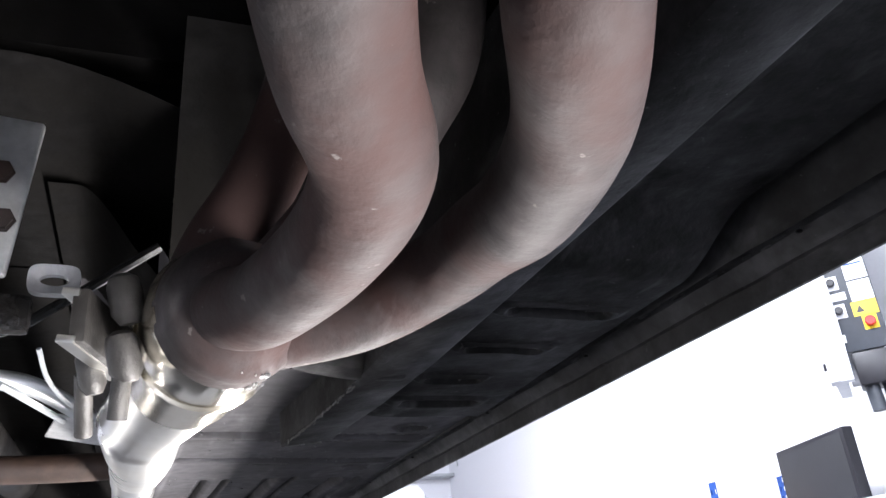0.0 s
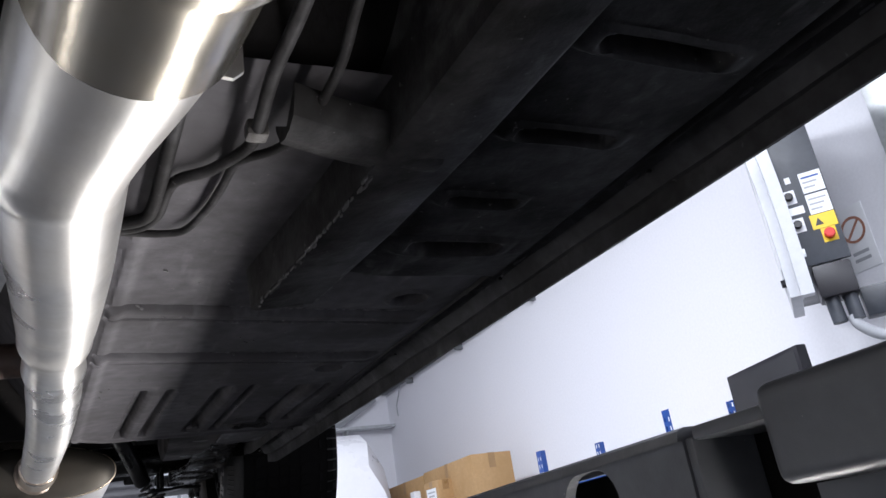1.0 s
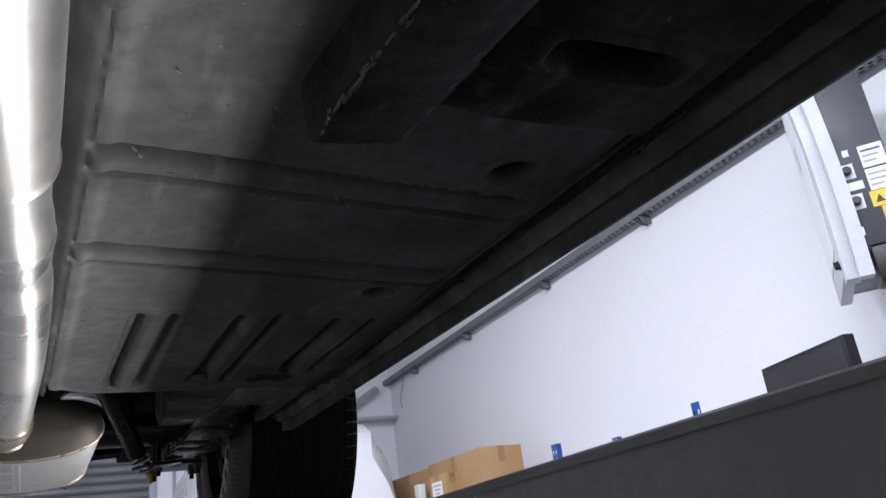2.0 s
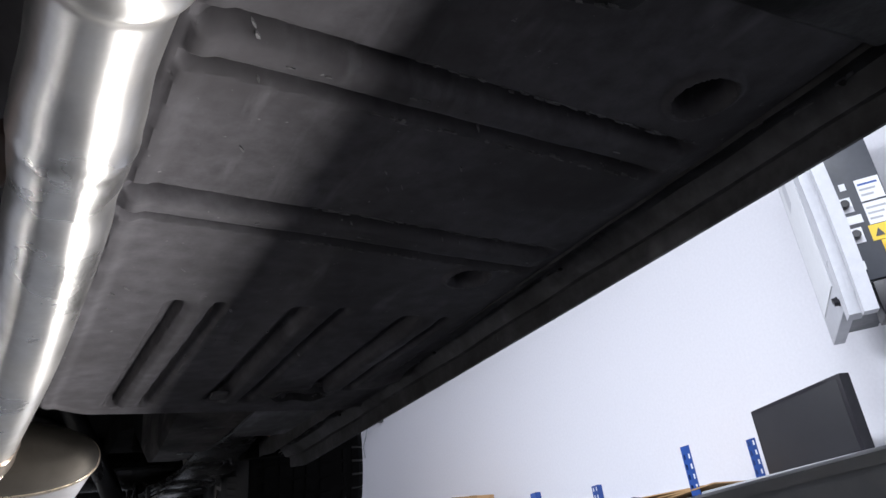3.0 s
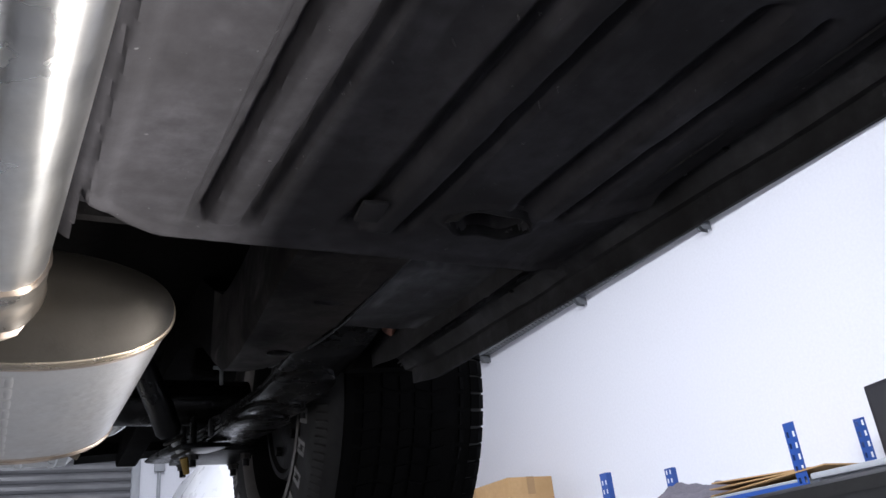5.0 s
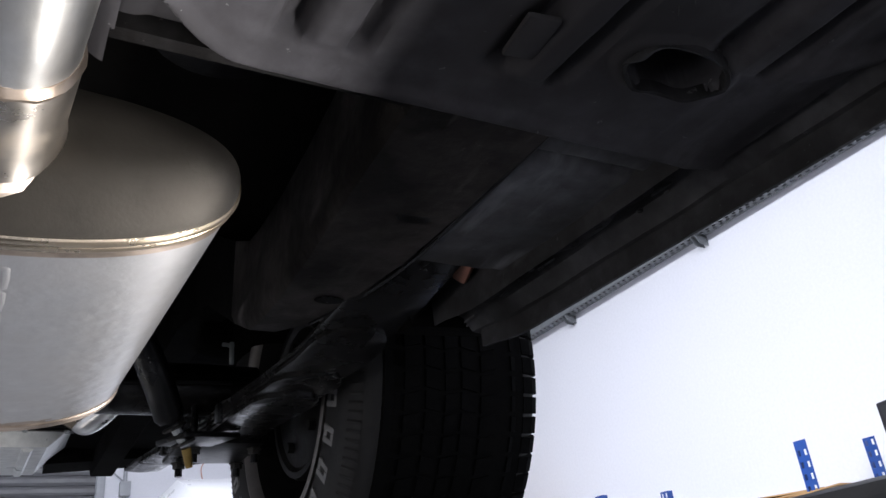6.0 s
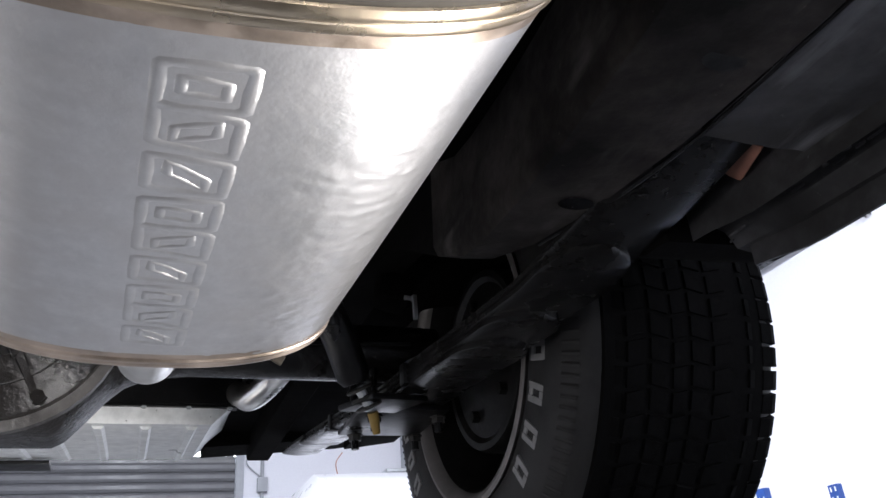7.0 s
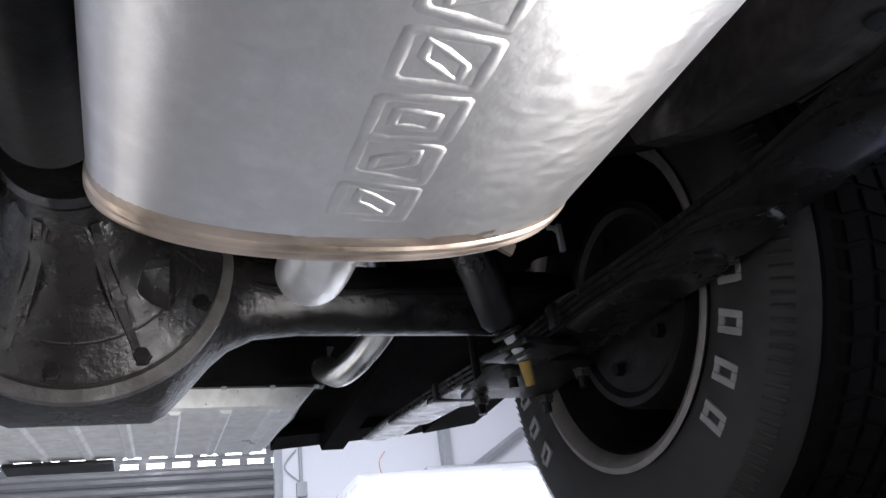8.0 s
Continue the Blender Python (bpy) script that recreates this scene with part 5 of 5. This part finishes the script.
rack2 = empty("storage_rack", "low grey storage rack carrying cardboard boxes", "rack", at=(3.14, 7.3, 0))
for x in (-0.28, 0.28):
    for y in (-1.75, 1.75):
        part("post", span(x - 0.02, x + 0.02, y - 0.02, y + 0.02, 0, 1.619, 0.003), GREY, rack2)
for z in (0.4, 1.65):
    part("shelf", span(-0.32, 0.32, -1.8, 1.8, z - 0.03, z, 0.003), GREY, rack2)


def carton(label, at, size, rz=0.0, seam=True):
    ob = empty("cardboard_box", label, "cardboard box", "boxes on the rack", at)
    ob.rotation_euler = (0, 0, radians(rz))
    sx, sy, sz = size
    part("carton", span(-sx / 2, sx / 2, -sy / 2, sy / 2, 0, sz, 0.005), CARD, ob)
    part("tape", span(-sx / 2 - 0.001, sx / 2 + 0.001, -0.03, 0.03, sz * 0.72, sz + 0.001), TAPE, ob)
    part("tape", span(-0.03, 0.03, -sy / 2 - 0.001, sy / 2 + 0.001, sz * 0.7, sz + 0.0015), TAPE, ob)
    return ob


carton("long brown cardboard box closed with tape", (3.20, 6.50, 1.65), (0.36, 1.0, 0.385))
carton("long brown cardboard box behind the others", (3.22, 7.54, 1.65), (0.36, 0.95, 0.375))
small = carton("small brown cardboard box with a white label", (2.95, 6.55, 1.65), (0.14, 0.26, 0.26), 4)
part("paper_label", box(0.002, 0.17, 0.13, pose(-0.0722, 0.0, 0.14)), PAPER, small)
for k in range(3):
    part("printed_bar", box(0.001, 0.13 - 0.03 * k, 0.012, pose(-0.0737, 0.0, 0.175 - 0.03 * k)), GREY, small)
carton("opened brown cardboard box with a lifted flap", (3.14, 8.55, 1.65), (0.4, 0.5, 0.30), 0)
tin = part("white_carton", span(-0.03, 0.03, -0.05, 0.05, 0, 0.24, 0.004), PAPER)
tin.location = (2.94, 7.05, 1.65)
tagged(tin, "slim white carton standing beside the boxes", "carton")


# ---- control cabinet ----
def cabinet():
    ob = empty("control_cabinet", "lift control cabinet with dark panel and silver cover", "control box", at=(2.871, 2.295, 2.012))
    ob.rotation_euler = (0, 0, radians(-49.0))
    part("housing", span(-0.10, 0.07, 0.02, 0.90, 0.20, 1.10, 0.006), PANEL, ob)
    pnl = part("panel", span(-0.095, 0.095, 0.0, 0.019, 0.17, 1.10, 0.004), PANEL, ob, "dark panel with knobs and labels")

    def cover(x_top, x_low, y0, y1, z0):
        out = []
        for k in range(13):
            t = k / 12
            z = z0 + (1.10 - z0) * t
            x = x_low + (x_top - x_low) * t + 0.018 * math.sin(math.pi * t)
            out.append([(x - 0.05, y0, z), (x, y0, z), (x, y1, z), (x - 0.05, y1, z)])
        return loft(out)
    part("cover", cover(-0.105, -0.075, -0.035, 0.02, 0.055), SILVER, ob, "curved silver cover")
    part("cover", cover(-0.150, -0.115, 0.03, 0.12, 0.07), SILVER, ob)
    part("side_panel", span(-0.16, -0.11, 0.125, 0.72, 0.12, 1.10, 0.006), SILVER, ob)
    part("wall_arm", span(-0.06, 0.06, 0.901, 1.12, 0.3, 0.9, 0.006), SILVER, ob)
    sheet = part("notice_sheet", span(-0.1625, -0.1605, 0.2, 0.68, 0.24, 1.02), PAPER, ob, "pale printed sheet")
    part("printed_bar", span(-0.1635, -0.1627, 0.46, 0.58, 0.72, 0.84), SILVER, sheet)
    for y in (0.17, 0.20):
        part("screw", bolt((-0.16, y, 0.16 + 0.6 * (y - 0.17)), (-1.0, y, 0.16), 0.012, 0.02), BEZEL, ob)
    # knobs and their plates
    for z, on in ((0.545, False), (0.47, True), (0.345, True)):
        if on:
            part("knob_plate", span(-0.082, -0.028, -0.003, -0.0005, z - 0.03, z + 0.03), PAPER, pnl)
            part("knob", cyl(0.017, 0.025, aim((-0.055, -0.003, z), (-0.055, -1, z)), 16, 0.004), BEZEL, pnl)
        else:
            part("indicator", span(-0.05, -0.028, -0.003, -0.0005, z - 0.014, z + 0.014), PAPER, pnl)
    part("paper_label", span(-0.082, -0.012, -0.002, -0.0005, 0.392, 0.425), PAPER, pnl)
    for z0, z1 in ((0.47, 0.56), (0.375, 0.462)):
        lab = part("paper_label", span(0.005, 0.09, -0.002, -0.0005, z0, z1), PAPER, pnl)
        for k in range(3):
            part("printed_bar", span(0.012, 0.08 - 0.012 * k, -0.003, -0.0022, z1 - 0.026 - 0.022 * k, z1 - 0.018 - 0.022 * k), BLUE if k == 0 and z0 > 0.4 else GREY, lab)
    y_lab = part("warning_label", span(-0.005, 0.09, -0.002, -0.0005, 0.31, 0.372), YELLOW, pnl, "yellow warning label")
    part("warning_sign", prism([(0.008, 0.325), (0.04, 0.325), (0.024, 0.357)], -0.003, -0.0022), BEZEL, y_lab)
    sw_ = part("switch_plate", span(0.02, 0.075, -0.002, -0.0005, 0.248, 0.308), YELLOW, pnl)
    part("main_switch", cyl(0.021, 0.03, aim((0.047, -0.002, 0.278), (0.047, -1, 0.278)), 18, 0.004), RED, sw_, "red rotary main switch")
    part("catch", span(-0.078, -0.06, -0.008, -0.0005, 0.21, 0.245, 0.003), GALV, pnl)
    part("gland_block", span(-0.06, 0.085, -0.005, 0.15, 0.03, 0.165, 0.012), BEZEL, ob)
    for x in (-0.02, 0.045):
        part("conduit_stub", sweep([(x, 0.05, 0.03), (x + 0.004, 0.05, -0.07)], 0.028, 14), PANEL, ob)
    part("hose", sweep(spline([(0.03, 0.05, -0.05), (0.05, 0.05, -0.10), (0.12, 0.06, -0.15), (0.25, 0.07, -0.16), (0.7, 0.1, -0.16)]), 0.022, 14), GREY, ob, "grey flexible hose")
    part("arm", span(0.09, 0.75, 0.1, 0.18, -0.06, 0.06, 0.006), PANEL, ob)
    return ob


cabinet()
sign = empty("wall_sign", "pale warning sign with a dark ring on the wall", "sign", at=(WX, 2.66, 2.465))
part("sign_plate", span(-0.006, -0.0005, -0.075, 0.09, -0.16, 0.17, 0.002), PAPER, sign)
part("ring", lathe([(0.055, 0), (0.068, 0), (0.068, 0.002), (0.055, 0.002)], 32, Matrix.Translation((-0.009, 0.01, 0.05)) @ pose(0, 0, 0, 0, 90, 0)), COPPER, sign, "dark red ring")
part("ring_bar", box(0.002, 0.012, 0.11, pose(-0.008, 0.01, 0.05, 45, 0, 0)), COPPER, sign)
for k in range(2):
    part("printed_bar", box(0.001, 0.09, 0.016, pose(-0.0068, 0.01, -0.07 - 0.035 * k)), GREY, sign)
pil = empty("wall_post", "light grey steel post against the white wall", "post", at=(WX, 2.24, 0))
part("column", span(-0.10, -0.002, -0.14, 0.08, 0, 4.6, 0.004), GALV, pil)


# ---- white van behind ----
def van():
    ob = empty("white_van", "white van parked beyond the lift with a whip aerial", "van", at=(1.95, 7.75, 0))
    out = []
    for y, k in ((-0.75, 0.86), (-0.6, 0.95), (-0.3, 1.0), (0.9, 1.0), (1.6, 0.97)):
        out.append([(-0.84, y, 0.45), (-0.86, y, 1.4), (-0.80 * k, y, 2.24 * k), (-0.66 * k, y, 2.48 * k), (0.66 * k, y, 2.50 * k), (0.80 * k, y, 2.24 * k), (0.86, y, 1.4), (0.84, y, 0.45)])
    part("van_body", loft(out), WHITE, ob)
    part("aerial", sweep(spline([(-0.45, -0.2, 2.46), (-0.47, -0.2, 2.58), (-0.42, -0.2, 2.66)]), 0.004, 6), COPPER, ob)
    for x in (-0.75, 0.75):
        part("tyre", cyl(0.33, 0.2, Matrix.Translation((x - 0.1, 0.2, 0.33)) @ pose(0, 0, 0, 0, 90, 0), 28, 0.03), RUBBER, ob)
        part("tyre", cyl(0.33, 0.2, Matrix.Translation((x - 0.1, 1.2, 0.33)) @ pose(0, 0, 0, 0, 90, 0), 28, 0.03), RUBBER, ob)
    return ob


van()
